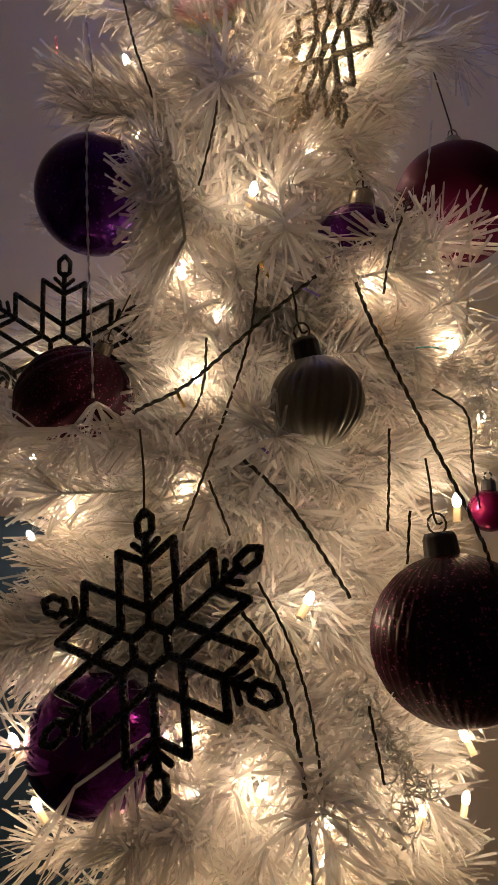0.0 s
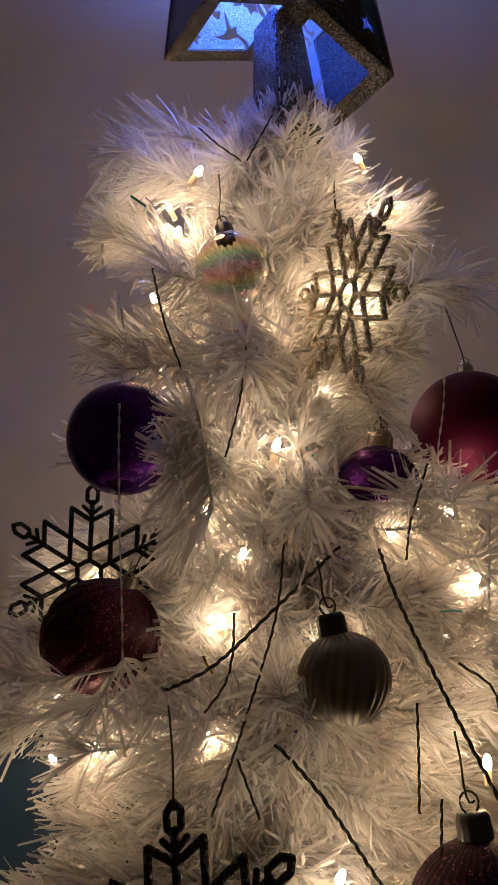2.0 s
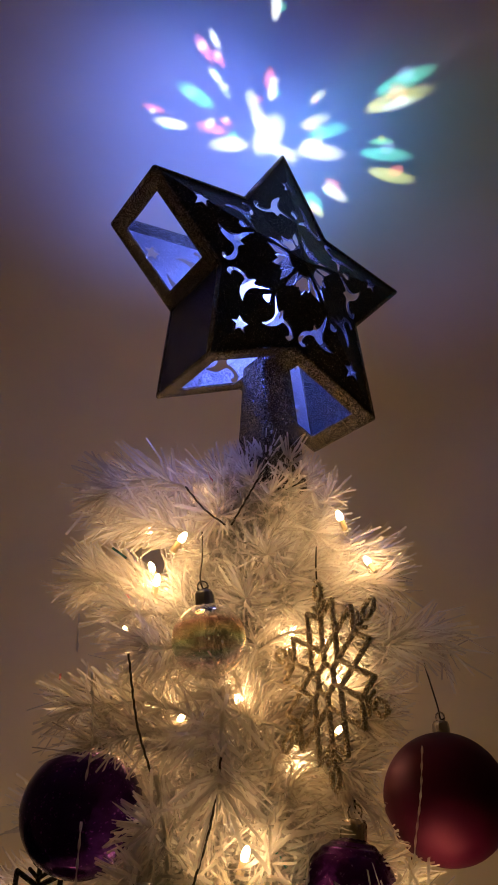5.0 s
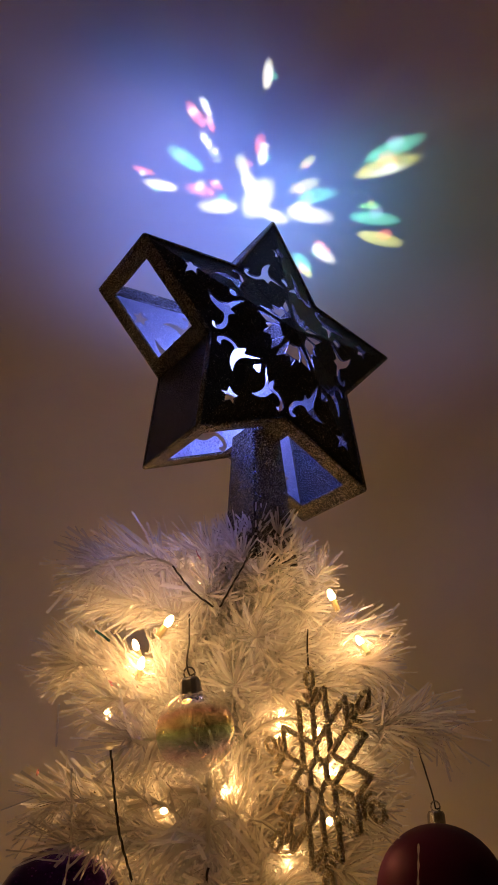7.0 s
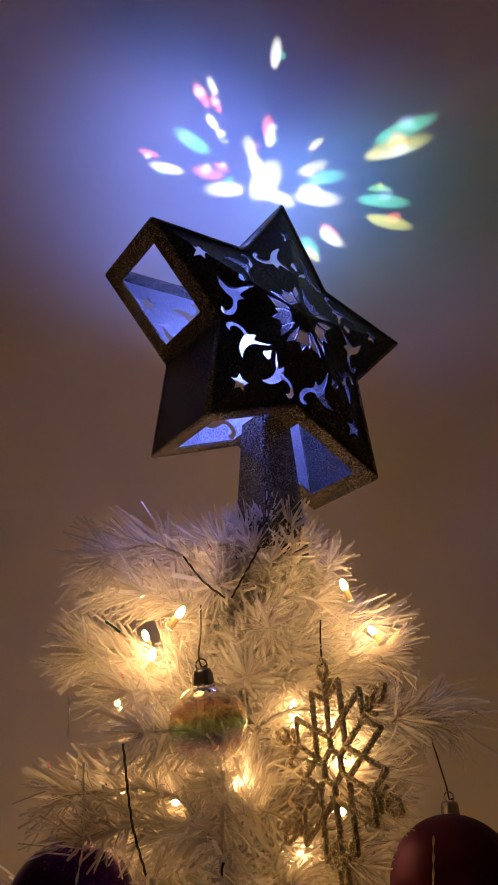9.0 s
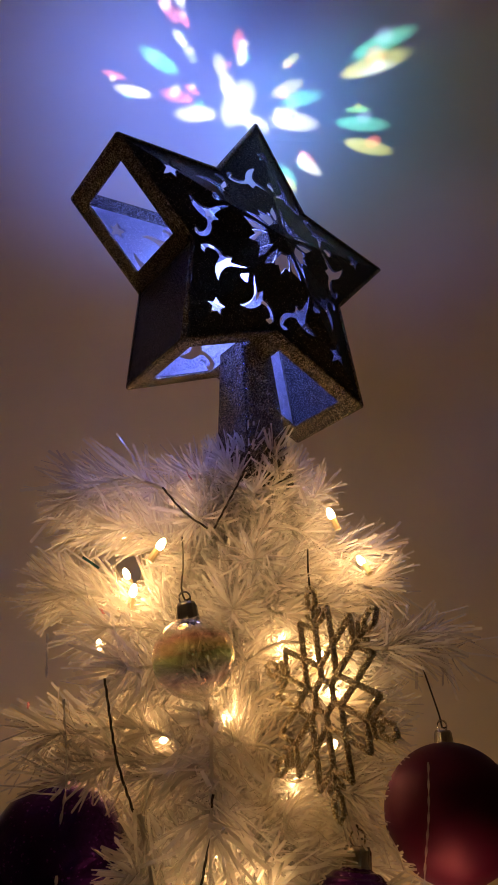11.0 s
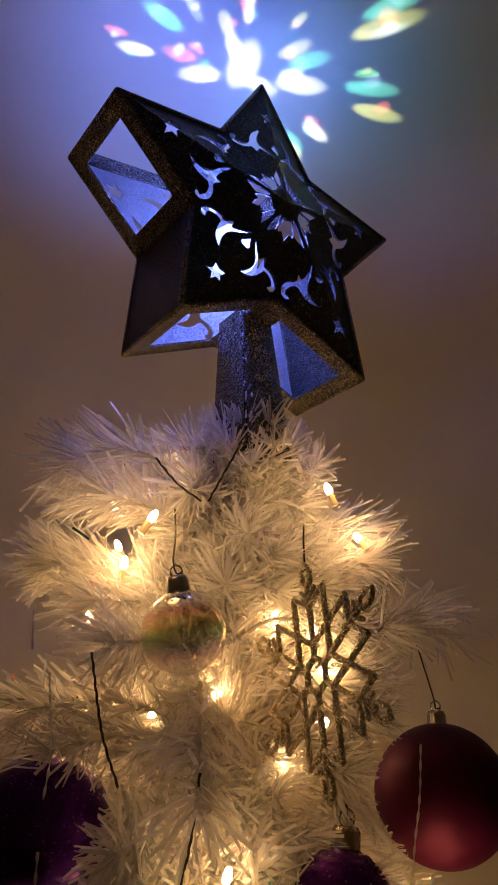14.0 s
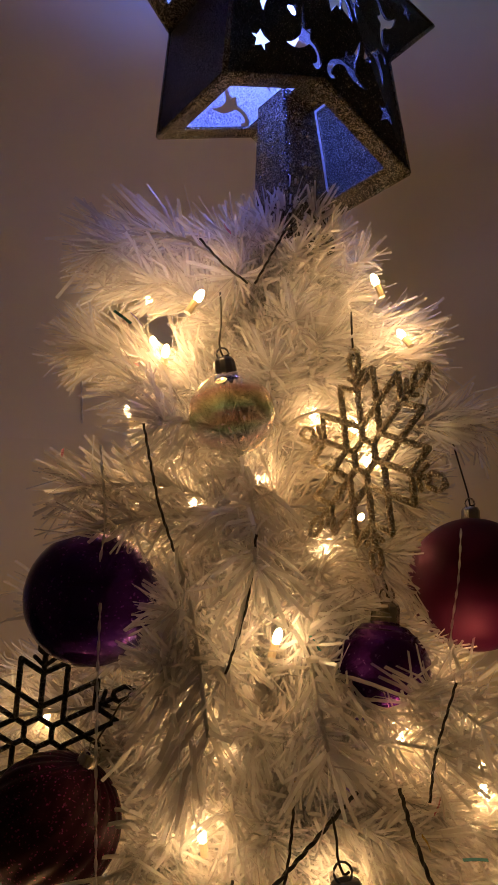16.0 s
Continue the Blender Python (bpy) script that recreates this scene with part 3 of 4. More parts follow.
def pierced_panel(rise):
    """The star's face with holes right through it, folded along its rays and rising to the middle."""
    data = bpy.data.curves.new("panel", "CURVE")
    data.dimensions, data.fill_mode = "2D", "BOTH"
    for shape in [[(p.x, p.z) for p in outline(0.985)]] + cutouts():
        spline = data.splines.new("POLY")
        spline.points.add(len(shape) - 1)
        for point, (x, y) in zip(spline.points, shape):
            point.co = (x, y, 0, 1)
        spline.use_cyclic_u = True
    carrier = new("panel", data)
    me = bpy.data.meshes.new_from_object(carrier.evaluated_get(bpy.context.evaluated_depsgraph_get()))
    bpy.data.objects.remove(carrier)
    bpy.data.curves.remove(data)
    bm = bmesh.new()
    bm.from_mesh(me)
    bmesh.ops.remove_doubles(bm, verts=bm.verts[:], dist=1e-6)
    for i in range(5):
        a = radians(36 * i)
        bmesh.ops.bisect_plane(bm, geom=bm.verts[:] + bm.edges[:] + bm.faces[:], plane_co=(0, 0, 0), plane_no=(math.cos(a), -math.sin(a), 0))
    ring = [Vector((p.x, p.z)) for p in outline()]
    for v in bm.verts:
        a = math.atan2(v.co.x, v.co.y) % (2 * math.pi)
        i = int(a / radians(36)) % 10
        p, q = ring[i], ring[(i + 1) % 10]
        det = p.x * q.y - p.y * q.x
        s = (v.co.x * q.y - v.co.y * q.x) / det
        t = (p.x * v.co.y - p.y * v.co.x) / det
        v.co = Vector((v.co.x, -rise * max(0.0, 1 - s - t), v.co.y))
    bmesh.ops.recalc_face_normals(bm, faces=bm.faces[:])
    rim = [e for e in bm.edges if e.is_boundary]
    twin = {v: bm.verts.new(v.co + Vector((0, 0.0016, 0))) for v in bm.verts[:]}
    for f in [f for f in bm.faces]:
        bm.faces.new([twin[v] for v in reversed(f.verts)])
    for e in rim:
        p, q = e.verts
        bm.faces.new((p, q, twin[q], twin[p]))
    bmesh.ops.recalc_face_normals(bm, faces=bm.faces[:])
    return bm


def side_panel(a, b, c, d, window):
    """A side of the star between two front corners a, b and the back corners c, d: a thin plate, framed round a window or closed."""
    n = (b - a).cross(d - a).normalized() * 0.0008
    mid = (a + b + c + d) / 4
    rings = []
    for k in (1, -1):
        rings.append([p + k * n for p in (a, b, c, d)])
        if window:
            rings.append([mid + (p - mid) * 0.70 + k * n for p in (a, b, c, d)])
    verts = [v for r in rings for v in r]
    faces = []
    for i in range(4):
        j = (i + 1) % 4
        if window:
            faces += [(i, j, 4 + j, 4 + i), (8 + j, 8 + i, 12 + i, 12 + j), (4 + i, 4 + j, 12 + j, 12 + i), (j, i, 8 + i, 8 + j)]
        else:
            faces.append((j, i, 4 + i, 4 + j))
    if not window:
        faces += [(0, 1, 2, 3), (7, 6, 5, 4)]
    return verts, faces


def star_topper():
    ob = empty("star_topper", pose(0.0251, 0.4357, 2.0397, -2.4, -2.2, 33.8))
    depth = 0.0721
    part("front_panel", pierced_panel(0.020), STAR_FACE, ob, "dark glittered face with cut-out stars and sickles")
    back = part("back_panel", pierced_panel(0.004), STAR_INSIDE, ob, "pale glittered back with cut-out stars")
    back.location = (0, depth, 0)
    front, rear = outline(), [p + Vector((0, depth, 0)) for p in outline(0.984)]
    open_sides = {7, 8, 5, 4, 2, 1, 9, 0}
    for i in range(10):
        j = (i + 1) % 10
        v, f = side_panel(front[i], front[j], rear[j], rear[i], i in open_sides)
        link_mesh("side_panel", v, f, LIT_GLITTER if i in open_sides else STAR_GLITTER, ob)
    for i in range(10):
        j = (i + 1) % 10
        for ring in (front, rear):
            v, f = tube([ring[i], ring[j]], 0.0018, 8)
            link_mesh("edge_rim", v, f, LIT_GLITTER, ob, smooth=True)
        v, f = tube([front[i], rear[i]], 0.0018, 8)
        link_mesh("edge_rim", v, f, LIT_GLITTER, ob, smooth=True)
    bm = bmesh.new()
    bmesh.ops.create_cone(bm, cap_ends=True, segments=4, radius1=0.028, radius2=0.0195, depth=0.115)
    bmesh.ops.rotate(bm, verts=bm.verts[:], cent=(0, 0, 0), matrix=Matrix.Rotation(radians(45), 3, "Z"))
    bmesh.ops.bevel(bm, geom=bm.edges[:], offset=0.0012, segments=2, affect="EDGES")
    stem = part("stem", bm, LIT_GLITTER, ob, "tapered square glittered stem")
    stem.location = (0, depth / 2, -0.128)
    bm = bmesh.new()
    bmesh.ops.create_icosphere(bm, subdivisions=2, radius=0.021)
    dome = part("light_dome", bm, DOME, ob, "glowing blue-white faceted lamp dome")
    dome.location = (0, 0.046, 0.0)
    bm = bmesh.new()
    bmesh.ops.create_icosphere(bm, subdivisions=2, radius=0.012)
    lens = part("projector_lens", bm, DOME, ob, "glowing projector lens behind the star")
    lens.location = (0, depth + 0.012, 0.07)
    lens.visible_shadow = False
    dome.visible_shadow = False
    tagged(ob, "dark glittered star tree topper with blue light inside", "tree topper")


star_topper()


# ---- ornaments ----
def ball_mesh(radius, ribs=0, depth=0.0, twist=0.0, relief=None):
    nu, nv = (128, 64) if ribs or relief else (64, 32)
    verts, faces = [(0, 0, radius)], []
    for j in range(1, nv):
        th = math.pi * j / nv
        for i in range(nu):
            ph = 2 * math.pi * i / nu
            r = radius
            if ribs:
                r *= 1 + depth * (abs(math.sin(ribs * (ph + twist * th) / 2)) - 0.6) * math.sin(th)
            if relief:
                r *= 1 + relief(ph, th)
            verts.append((r * math.sin(th) * math.cos(ph), r * math.sin(th) * math.sin(ph), r * math.cos(th)))
    verts.append((0, 0, -radius))
    for i in range(nu):
        faces.append((0, 1 + i, 1 + (i + 1) % nu))
        last = 1 + (nv - 2) * nu
        faces.append((len(verts) - 1, last + (i + 1) % nu, last + i))
    for j in range(nv - 2):
        for i in range(nu):
            a, b = 1 + j * nu + i, 1 + j * nu + (i + 1) % nu
            faces.append((a, a + nu, b + nu, b))
    return verts, faces


def cap_mesh(r, h):
    """A bauble's metal cap: a fluted cup with a notched lower rim and a flat top."""
    n = 36
    verts, faces = [], []
    for z, k in ((-0.35 * h, 1.06), (0.0, 1.02), (0.75 * h, 0.97), (h, 0.85), (h, 0.02)):
        for i in range(n):
            a = 2 * math.pi * i / n
            rr = r * k * (1 + (0.05 if k > 0.9 else 0.0) * math.cos(12 * a))
            zz = z + (0.14 * h * math.cos(9 * a) if z < 0 else 0)
            verts.append((rr * math.cos(a), rr * math.sin(a), zz))
    for j in range(4):
        for i in range(n):
            b = (i + 1) % n
            faces.append((j * n + i, j * n + b, (j + 1) * n + b, (j + 1) * n + i))
    return verts, faces


def bauble(centre, radius, material, label, ribs=0, depth=0.0, twist=0.0, relief=None, tilt=(0, 0, 0), cap=CAP, hook=0.03, lean=0.0, shell=0.0, cap_radius=0.006):
    ob = empty("bauble", pose(*centre, *tilt))
    v, f = ball_mesh(radius, ribs, depth, twist, relief)
    if shell:
        iv, jf = ball_mesh(radius - shell)
        v, f = merge((v, f), (iv, [q[::-1] for q in jf]))
    link_mesh("ball", v, f, material, ob, "", True)
    cr = cap_radius
    v, f = cap_mesh(cr, cr * 1.35)
    lid = link_mesh("cap", v, f, cap, ob, "fluted metal cap", True)
    lid.location = (0, 0, radius * 0.985)
    top = cr * 1.35
    loop = [(0.55 * cr * math.sin(a), 0, top + 0.5 * cr - 0.62 * cr * math.cos(a)) for a in [2 * math.pi * i / 12 for i in range(13)]]
    v, f = tube(loop, 0.0006, 6)
    link_mesh("ring", v, f, cap, lid, "", True)
    if hook:
        z0 = top + cr * 0.9
        wire = smooth_line([(0.003, 0, z0 - 0.003), (0, 0, z0 - 0.0035), (-0.001, 0, z0 + 0.004), (lean * 0.5, 0, z0 + hook * 0.5), (lean, 0, z0 + hook)], 0.003)
        v, f = tube(wire, 0.0006, 6)
        link_mesh("hook", v, f, DARK_WIRE, lid, "dark wire hook", True)
    return tagged(ob, label, "bauble", "baubles on the tree")


PURPLE_STRAND = ribbed_ball("deep_purple_lacquer", (0.06, 0.008, 0.20), (0.35, 0.1, 0.7), 0, 0, 0.14, 0.75, 0.05)
DARK_RED = ribbed_ball("dark_red_glitter", (0.030, 0.001, 0.013), (0.45, 0.06, 0.2), 0, 0, 0.5, 0.25, 0.08)
SATIN_RED = ribbed_ball("satin_crimson", (0.065, 0.0015, 0.028), (0.08, 0.002, 0.034), 0, 0, 0.55, 0.5, 0.02)
PEWTER = ribbed_ball("satin_pewter", (0.34, 0.33, 0.30), (0.42, 0.40, 0.37), 0, 0, 0.36, 0.5, 0.02)
PURPLE_GLASS = ribbed_ball("violet_lacquer", (0.09, 0.012, 0.20), (0.35, 0.2, 0.6), 0, 0, 0.10, 0.75, 0.03)
PURPLE_MIRROR = ribbed_ball("violet_mirror", (0.12, 0.012, 0.20), (0.16, 0.02, 0.26), 0, 0, 0.08, 0.9, 0.01)
SAND_WHITE = glitter("sugared_white", (0.55, 0.48, 0.38), (0.9, 0.85, 0.75), 700.0, 0.6, 0.1, 0.5)


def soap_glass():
    """Thin clear glass with an oily film: most light passes, the rest mirrors in rainbow colours. The rainbow seen
    through it is painted by height.
    """
    m, nt, b = mat("iridescent_painted_glass")
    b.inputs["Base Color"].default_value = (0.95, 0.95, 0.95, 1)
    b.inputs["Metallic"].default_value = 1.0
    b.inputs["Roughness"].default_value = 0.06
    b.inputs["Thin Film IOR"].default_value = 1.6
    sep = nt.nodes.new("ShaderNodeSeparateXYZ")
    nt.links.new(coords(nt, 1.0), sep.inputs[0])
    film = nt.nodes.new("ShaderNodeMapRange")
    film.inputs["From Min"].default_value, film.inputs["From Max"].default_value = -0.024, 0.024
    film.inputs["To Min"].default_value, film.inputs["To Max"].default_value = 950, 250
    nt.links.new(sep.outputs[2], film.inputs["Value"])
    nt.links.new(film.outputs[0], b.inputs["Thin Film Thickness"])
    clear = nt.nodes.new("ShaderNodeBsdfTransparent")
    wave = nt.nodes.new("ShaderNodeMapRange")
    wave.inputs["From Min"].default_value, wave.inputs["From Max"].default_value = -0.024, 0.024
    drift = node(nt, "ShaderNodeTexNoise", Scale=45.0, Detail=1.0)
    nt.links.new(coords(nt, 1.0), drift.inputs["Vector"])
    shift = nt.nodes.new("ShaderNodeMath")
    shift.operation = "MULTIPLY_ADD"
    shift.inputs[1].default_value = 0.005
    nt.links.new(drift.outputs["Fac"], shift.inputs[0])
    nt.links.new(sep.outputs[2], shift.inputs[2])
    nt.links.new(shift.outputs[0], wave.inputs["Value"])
    # iridescent sheen painted into the clear colour as bands by height
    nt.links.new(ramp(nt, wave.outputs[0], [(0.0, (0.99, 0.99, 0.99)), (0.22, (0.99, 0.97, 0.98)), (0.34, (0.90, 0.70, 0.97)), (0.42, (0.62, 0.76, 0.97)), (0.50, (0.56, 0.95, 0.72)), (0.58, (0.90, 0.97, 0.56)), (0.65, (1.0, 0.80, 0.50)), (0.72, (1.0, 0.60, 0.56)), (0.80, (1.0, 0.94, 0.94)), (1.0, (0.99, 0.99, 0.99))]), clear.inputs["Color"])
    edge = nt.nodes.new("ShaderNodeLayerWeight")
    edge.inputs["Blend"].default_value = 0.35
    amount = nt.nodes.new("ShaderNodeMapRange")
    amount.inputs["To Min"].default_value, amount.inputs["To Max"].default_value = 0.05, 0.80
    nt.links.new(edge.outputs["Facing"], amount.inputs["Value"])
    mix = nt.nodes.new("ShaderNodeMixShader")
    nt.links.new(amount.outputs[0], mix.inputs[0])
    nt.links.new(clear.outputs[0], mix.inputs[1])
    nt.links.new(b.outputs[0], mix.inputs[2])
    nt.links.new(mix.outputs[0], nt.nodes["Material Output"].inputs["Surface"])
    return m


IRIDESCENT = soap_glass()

bauble((-0.0975, 0.4665, 1.6328), 0.0379, PURPLE_STRAND, "deep purple lacquered bauble tucked between white branches", ribs=60, depth=0.006, twist=1.2, tilt=(0, 12, 40))
bauble((-0.1163, 0.5129, 1.506), 0.0400, DARK_RED, "dark red glittered bauble with swirled ribs", ribs=18, depth=0.045, twist=0.5, tilt=(12, 28, 0))
bauble((0.0335, 0.377, 1.480), 0.0228, PEWTER, "pewter grey satin bauble with swirled ribs", ribs=24, depth=0.07, twist=0.35, tilt=(4, -12, 0), cap=DARK_CAP, hook=0.02, cap_radius=0.0072)
bauble((0.1020, 0.3935, 1.3648), 0.0418, DARK_RED, "large dark red glittered bauble with fine ribs", ribs=44, depth=0.045, twist=0.2, tilt=(0, -8, 0), cap=DARK_CAP, cap_radius=0.0085)
bauble((0.146, 0.520, 1.652), 0.0435, SATIN_RED, "satin crimson bauble hanging at the tree's edge", tilt=(0, 0, 0), hook=0.06, lean=-0.015)
bauble((0.0679, 0.4656, 1.5958), 0.0285, PURPLE_GLASS, "violet bauble with embossed lozenges and a ringed neck",
       relief=lambda ph, th: (0.012 * math.cos(26 * th) if th < 0.9 else 0.014 * (abs(math.sin(5 * ph + 5 * th)) + abs(math.sin(5 * ph - 5 * th)) - 1.2)) + (0.10 * (0.35 - th) if th < 0.35 else 0), tilt=(0, 6, 0), hook=0.035, lean=-0.02, cap_radius=0.008)
bauble((-0.0245, 0.4168, 1.7302), 0.0234, IRIDESCENT, "clear iridescent glass bauble with painted rainbow bands", tilt=(0, -10, 0), cap=DARK_CAP, hook=0.035, lean=0.004, cap_radius=0.0062)
bauble((-0.0815, 0.440, 1.306), 0.0382, PURPLE_MIRROR, "shiny violet mirrored bauble behind a snowflake")
bauble((-0.177, 0.440, 1.397), 0.022, SAND_WHITE, "sugared white bauble hanging beside a branch")


def ring_bar(points, radius, sides=8, closed=False):
    pts = [Vector(p) for p in points]
    pieces = []
    n = len(pts) if closed else len(pts) - 1
    for i in range(n):
        pieces.append(tube([pts[i], pts[(i + 1) % len(pts)]], radius, sides))
    for p in pts:
        bm = bmesh.new()
        bmesh.ops.create_icosphere(bm, subdivisions=1, radius=radius * 1.06)
        bm.verts.index_update()
        pieces.append(([v.co + p for v in bm.verts], [[v.index for v in f.verts] for f in bm.faces]))
        bm.free()
    return merge(*pieces)


def snowflake(m, size, bar, material, label, string=0.04):
    """A six-armed openwork snowflake in its own x-z plane, hung by one arm's loop."""
    ob = empty("snowflake_ornament", m)

    def pol(r, a):
        return Vector((size * r * math.sin(radians(a)), 0, size * r * math.cos(radians(a))))

    hub = ring_bar([pol(0.15, 60 * i) for i in range(6)], bar, closed=True)
    link_mesh("hub", *hub, material, ob, "", True)
    arm = [ring_bar([pol(0.15, 0), pol(0.80, 0)], bar)]
    for s in (-1, 1):
        end = Vector((0.222 * size * s, 0, 0.72 * size))
        arm.append(ring_bar([pol(0.256, 60 * s), end], bar))
        arm.append(ring_bar([pol(0.59, 0), end], bar))
        arm.append(ring_bar([pol(0.66, 0), pol(0.755, 7.5 * s)], bar * 0.8))
    arm.append(ring_bar([pol(0.775, 0), pol(0.82, 3.9), pol(0.93, 3.6), pol(0.99, 0), pol(0.93, -3.6), pol(0.82, -3.9)], bar * 0.9, closed=True))
    v, f = merge(*arm)
    first = link_mesh("arm", v, f, material, ob, "", True)
    for i in range(1, 6):
        o = new("arm", first.data)
        o.parent = ob
        o.rotation_euler = (0, radians(60 * i), 0)
    if string:
        v, f = tube(smooth_line([pol(0.93, 0), pol(0.93, 0) + Vector((0.001, 0, string * 0.5)), pol(0.93, 0) + Vector((-0.002, 0.004, string))], 0.004), 0.0006, 6)
        link_mesh("string", v, f, DARK_WIRE, ob, "dark hanging string", True)
    return tagged(ob, label, "snowflake", "snowflakes on the tree")


snowflake(pose(-0.0421, 0.3453, 1.3659, -15.3, -12.7, -19.8), 0.0640, 0.0021, BLACK_GLITTER, "black glittered openwork snowflake hanging before a bauble", 0.05)
snowflake(pose(-0.133, 0.5408, 1.5532, 20, 2.9, 3.9), 0.0654, 0.0018, BLACK_GLITTER, "black glittered openwork snowflake behind a red bauble", 0.0)
snowflake(pose(0.0481, 0.4139, 1.7089, 1.9, -5.9, -63.7), 0.0640, 0.0018, GOLD_GLITTER, "champagne glittered openwork snowflake on the upper branches", 0.03)

# ---- wires and strands ----
CABLES = [
    [(-0.058, 0.385, 1.476), (-0.052, 0.372, 1.476), (-0.030, 0.370, 1.487), (-0.000, 0.372, 1.514), (0.034, 0.380, 1.546)],
    [(0.056, 0.390, 1.546), (0.061, 0.375, 1.520), (0.080, 0.365, 1.472), (0.103, 0.360, 1.420), (0.114, 0.370, 1.398)],
    [(-0.004, 0.375, 1.452), (0.008, 0.372, 1.441), (0.024, 0.372, 1.422), (0.049, 0.385, 1.385)],
    [(-0.004, 0.352, 1.381), (0.007, 0.350, 1.367), (0.017, 0.350, 1.343), (0.023, 0.350, 1.311), (0.027, 0.350, 1.269)],
]
THIN_WIRES = [
    [(0.004, 0.355, 1.393), (0.016, 0.353, 1.371), (0.025, 0.352, 1.345), (0.030, 0.352, 1.317), (0.031, 0.352, 1.306)],
    [(0.005, 0.370, 1.551), (-0.000, 0.370, 1.510), (-0.017, 0.372, 1.457), (-0.032, 0.380, 1.417)],
    [(-0.021, 0.375, 1.512), (-0.022, 0.375, 1.491), (-0.026, 0.375, 1.477), (-0.036, 0.380, 1.464)],
    [(-0.070, 0.385, 1.713), (-0.061, 0.380, 1.675), (-0.052, 0.390, 1.651)],
    [(-0.014, 0.372, 1.658), (-0.018, 0.372, 1.625), (-0.026, 0.380, 1.595)],
    [(0.070, 0.385, 1.468), (0.069, 0.384, 1.442), (0.068, 0.386, 1.417)],
    [(0.091, 0.380, 1.487), (0.106, 0.375, 1.474), (0.108, 0.375, 1.449), (0.112, 0.380, 1.428)],
    [(0.076, 0.370, 1.426), (0.074, 0.370, 1.401)],
    [(0.053, 0.360, 1.339), (0.059, 0.360, 1.306)],
    [(-0.046, 0.410, 1.831), (-0.032, 0.405, 1.813), (-0.018, 0.410, 1.805)],
    [(0.005, 0.410, 1.844), (-0.014, 0.410, 1.805)],
    [(-0.020, 0.385, 1.442), (-0.009, 0.385, 1.415)],
    [(0.085, 0.390, 1.593), (0.074, 0.390, 1.562), (0.070, 0.390, 1.540)],
]
STRANDS = [
    [(-0.084, 0.375, 1.625), (-0.083, 0.375, 1.592), (-0.081, 0.375, 1.556), (-0.078, 0.375, 1.512), (-0.077, 0.378, 1.482)],
    [(0.119, 0.400, 1.603), (0.119, 0.400, 1.566), (0.116, 0.405, 1.520)],
    [(0.115, 0.455, 1.678), (0.112, 0.455, 1.649), (0.107, 0.455, 1.623), (0.104, 0.455, 1.599)],
    [(-0.104, 0.400, 1.739), (-0.102, 0.400, 1.716)],
    [(-0.092, 0.400, 1.705), (-0.087, 0.400, 1.668), (-0.088, 0.400, 1.646)],
    [(-0.050, 0.360, 1.323), (-0.048, 0.360, 1.297), (-0.047, 0.360, 1.267)],
    [(-0.153, 0.420, 1.423), (-0.150, 0.420, 1.378)],
]

for points in CABLES:
    v, f = tube(smooth_line(points, 0.0022), 0.0009, 6, 0.7)
    tagged(link_mesh("light_cable", v, f, CABLE), "dark twisted cable of the fairy lights", "cable", "fairy light cables")
for points in THIN_WIRES:
    v, f = tube(smooth_line(points, 0.003), 0.00065, 6, 0.9)
    tagged(link_mesh("thin_wire", v, f, DARK_WIRE), "thin dark twisted wire across the needles", "wire", "thin wires on the tree")
for points in STRANDS:
    v, f = tube(smooth_line(points, 0.0022), 0.00065, 4, 0.8)
    tagged(link_mesh("tinsel_strand", v, f, SILVER_STRAND), "silver twisted icicle strand hanging straight down", "tinsel strand", "icicle strands")


# ---- small things among the needles ----
MAGENTA = ribbed_ball("magenta_lacquer", (0.12, 0.004, 0.05), (0.2, 0.02, 0.1), 0, 0, 0.15, 0.6, 0.02)
bauble((0.135, 0.440, 1.431), 0.012, MAGENTA, "small magenta bauble deep among the needles", hook=0.0, cap=DARK_CAP, cap_radius=0.004)


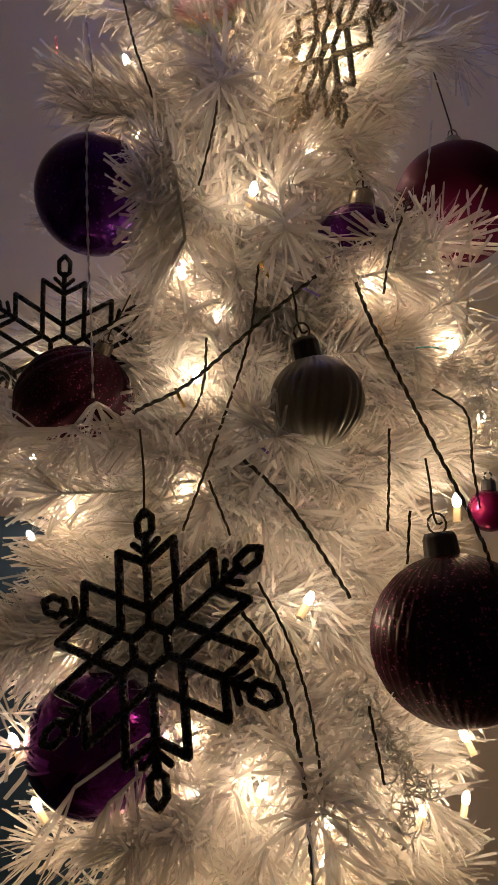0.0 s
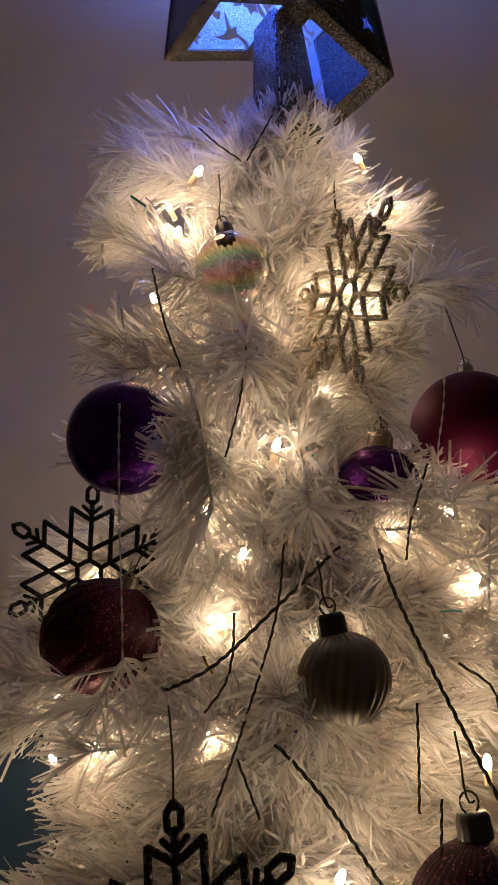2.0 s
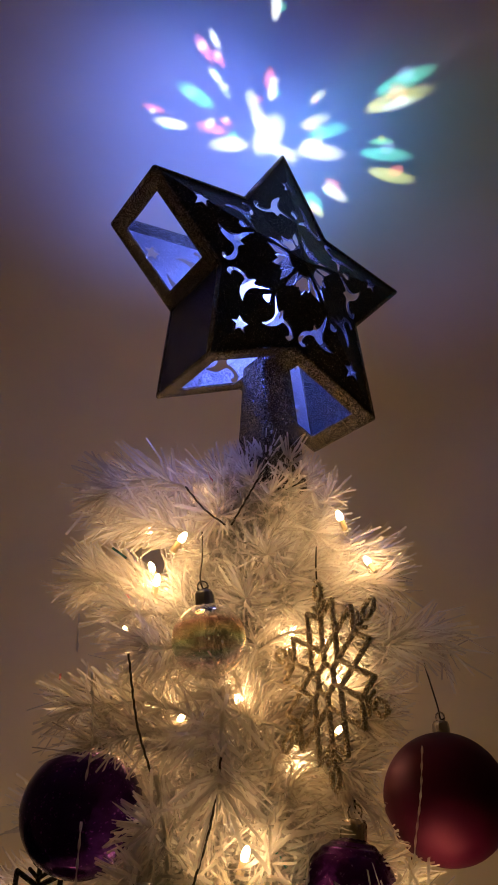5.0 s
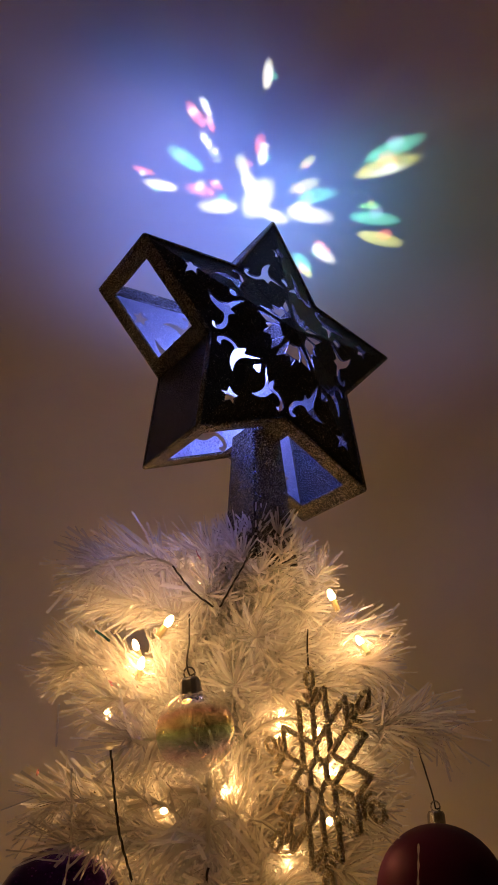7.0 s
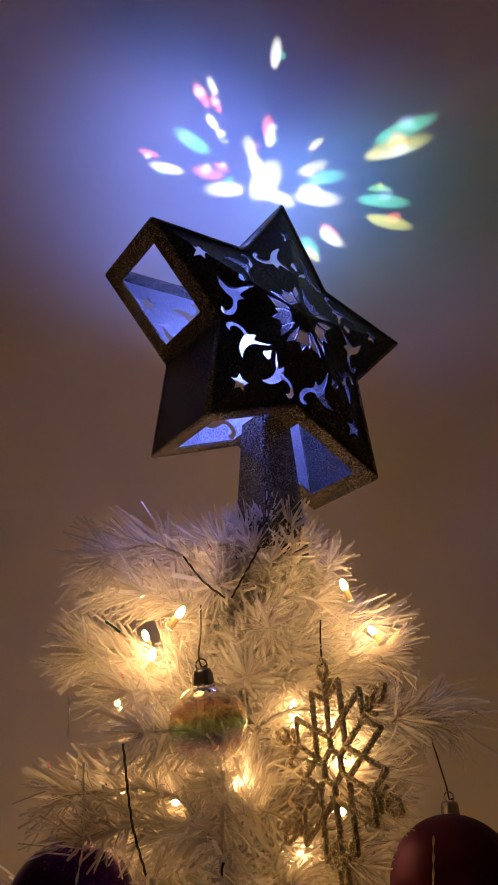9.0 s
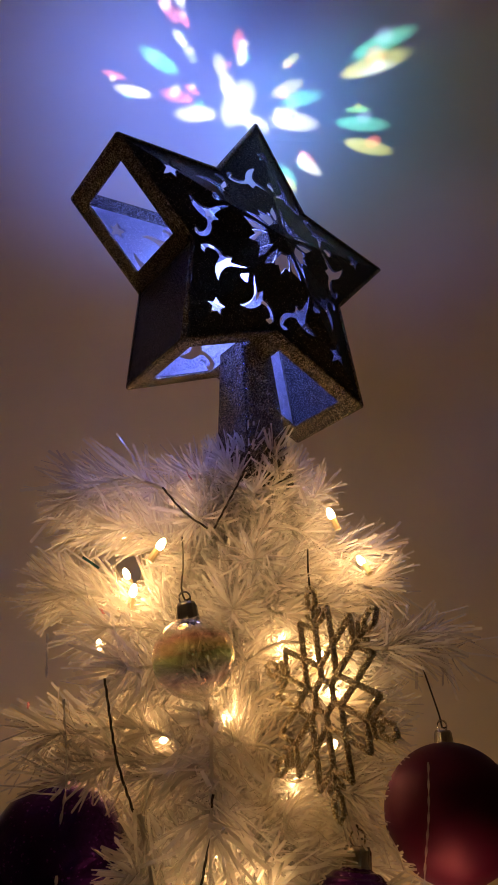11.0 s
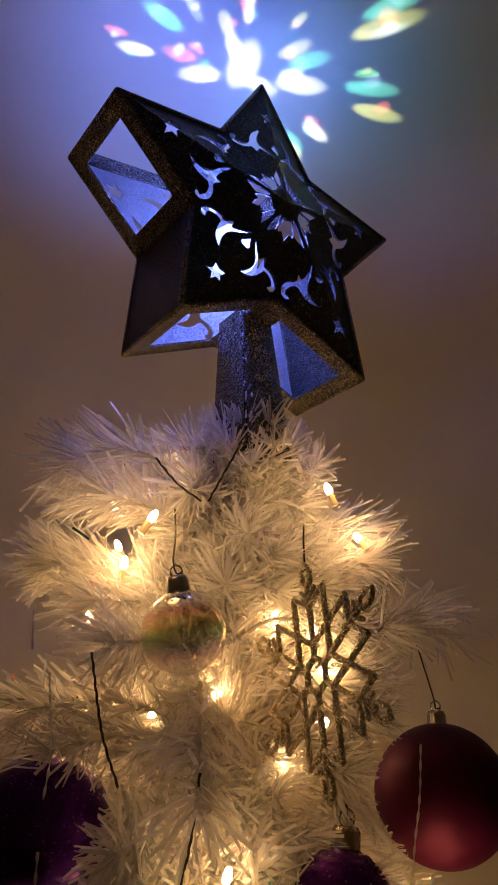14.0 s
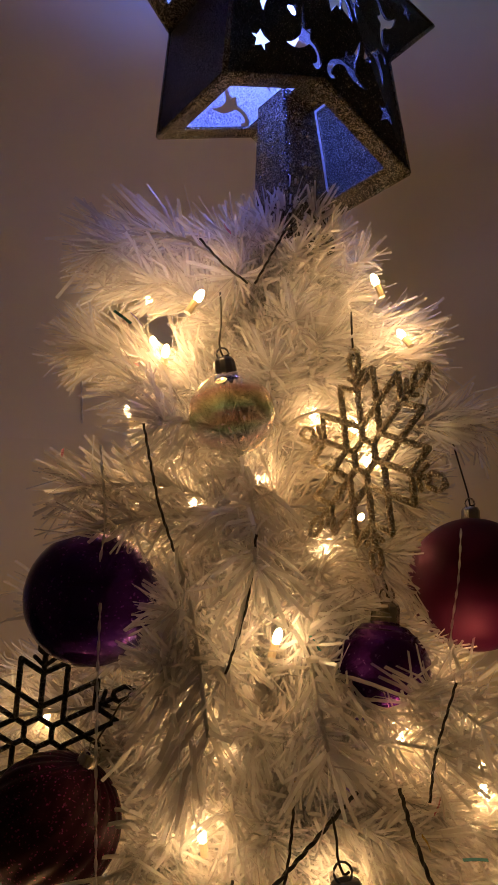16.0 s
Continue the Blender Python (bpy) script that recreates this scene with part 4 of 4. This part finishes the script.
def curly_tinsel(points, seed):
    """A sprig of silver foil curls round a bent core."""
    r = np.random.default_rng(seed)
    line = smooth_line(points, 0.004)
    pieces = []
    for p in line:
        for _ in range(5):
            d = Vector(r.normal(size=3)).normalized()
            u = d.orthogonal().normalized()
            w = d.cross(u)
            turn = [p + d * (0.0022 * k) + 0.0035 * (math.cos(k * 1.0) * u + math.sin(k * 1.0) * w) for k in range(7)]
            pieces.append(tube(turn, 0.0004, 3))
    v, f = merge(*pieces)
    tagged(link_mesh("tinsel_garland", v, f, SILVER_STRAND), "curly silver foil tinsel garland over the needles", "tinsel garland", kind="stuff")


curly_tinsel([(0.052, 0.375, 1.342), (0.063, 0.368, 1.321), (0.075, 0.370, 1.301), (0.064, 0.365, 1.284)], 3)
curly_tinsel([(0.116, 0.400, 1.507), (0.123, 0.400, 1.482), (0.128, 0.410, 1.463)], 4)


def foil_shred(m, colour):
    name = "foil_shred"
    mt = FOILS[colour]
    verts = [(-0.006, -0.0008, 0), (0, -0.0008, 0.0006), (0.006, -0.0008, 0), (0.006, 0.0008, 0), (0, 0.0008, 0.0006), (-0.006, 0.0008, 0)]
    verts += [(x, y, z - 0.0002) for x, y, z in verts]
    faces = [(0, 1, 4, 5), (1, 2, 3, 4), (11, 10, 7, 6), (10, 9, 8, 7)] + [(i, i + 6, (i + 1) % 6 + 6, (i + 1) % 6) for i in range(6)]
    ob = link_mesh(name, verts, faces, mt)
    ob.matrix_world = m
    tagged(ob, "small shiny " + colour + " foil shred caught in the needles", "foil shred", "foil shreds in the tree")


FOILS = {n: plain(n + "_foil", c, 0.12, 0.95, 300.0) for n, c in (("cyan", (0.3, 0.85, 0.95)), ("gold", (0.95, 0.65, 0.15)), ("rose", (0.9, 0.3, 0.4)), ("violet", (0.4, 0.3, 0.95)))}
SHREDS = [
    (0.094, 0.400, 1.514), (0.071, 0.400, 1.521), (0.080, 0.410, 1.535), (0.048, 0.420, 1.574),
    (-0.046, 0.420, 1.543), (-0.036, 0.400, 1.487), (-0.114, 0.420, 1.704), (0.008, 0.380, 1.456),
    (0.024, 0.430, 1.610), (0.008, 0.380, 1.549), (-0.078, 0.420, 1.757), (-0.080, 0.430, 1.788),
    (-0.088, 0.430, 1.789), (0.107, 0.470, 1.612), (-0.030, 0.420, 1.844), (0.033, 0.400, 1.545),
]
for i, p in enumerate(SHREDS):
    foil_shred(pose(*p, 40 + 31 * i, 50 * math.sin(i), 47 * i), ("cyan", "gold", "rose", "violet")[i % 4])
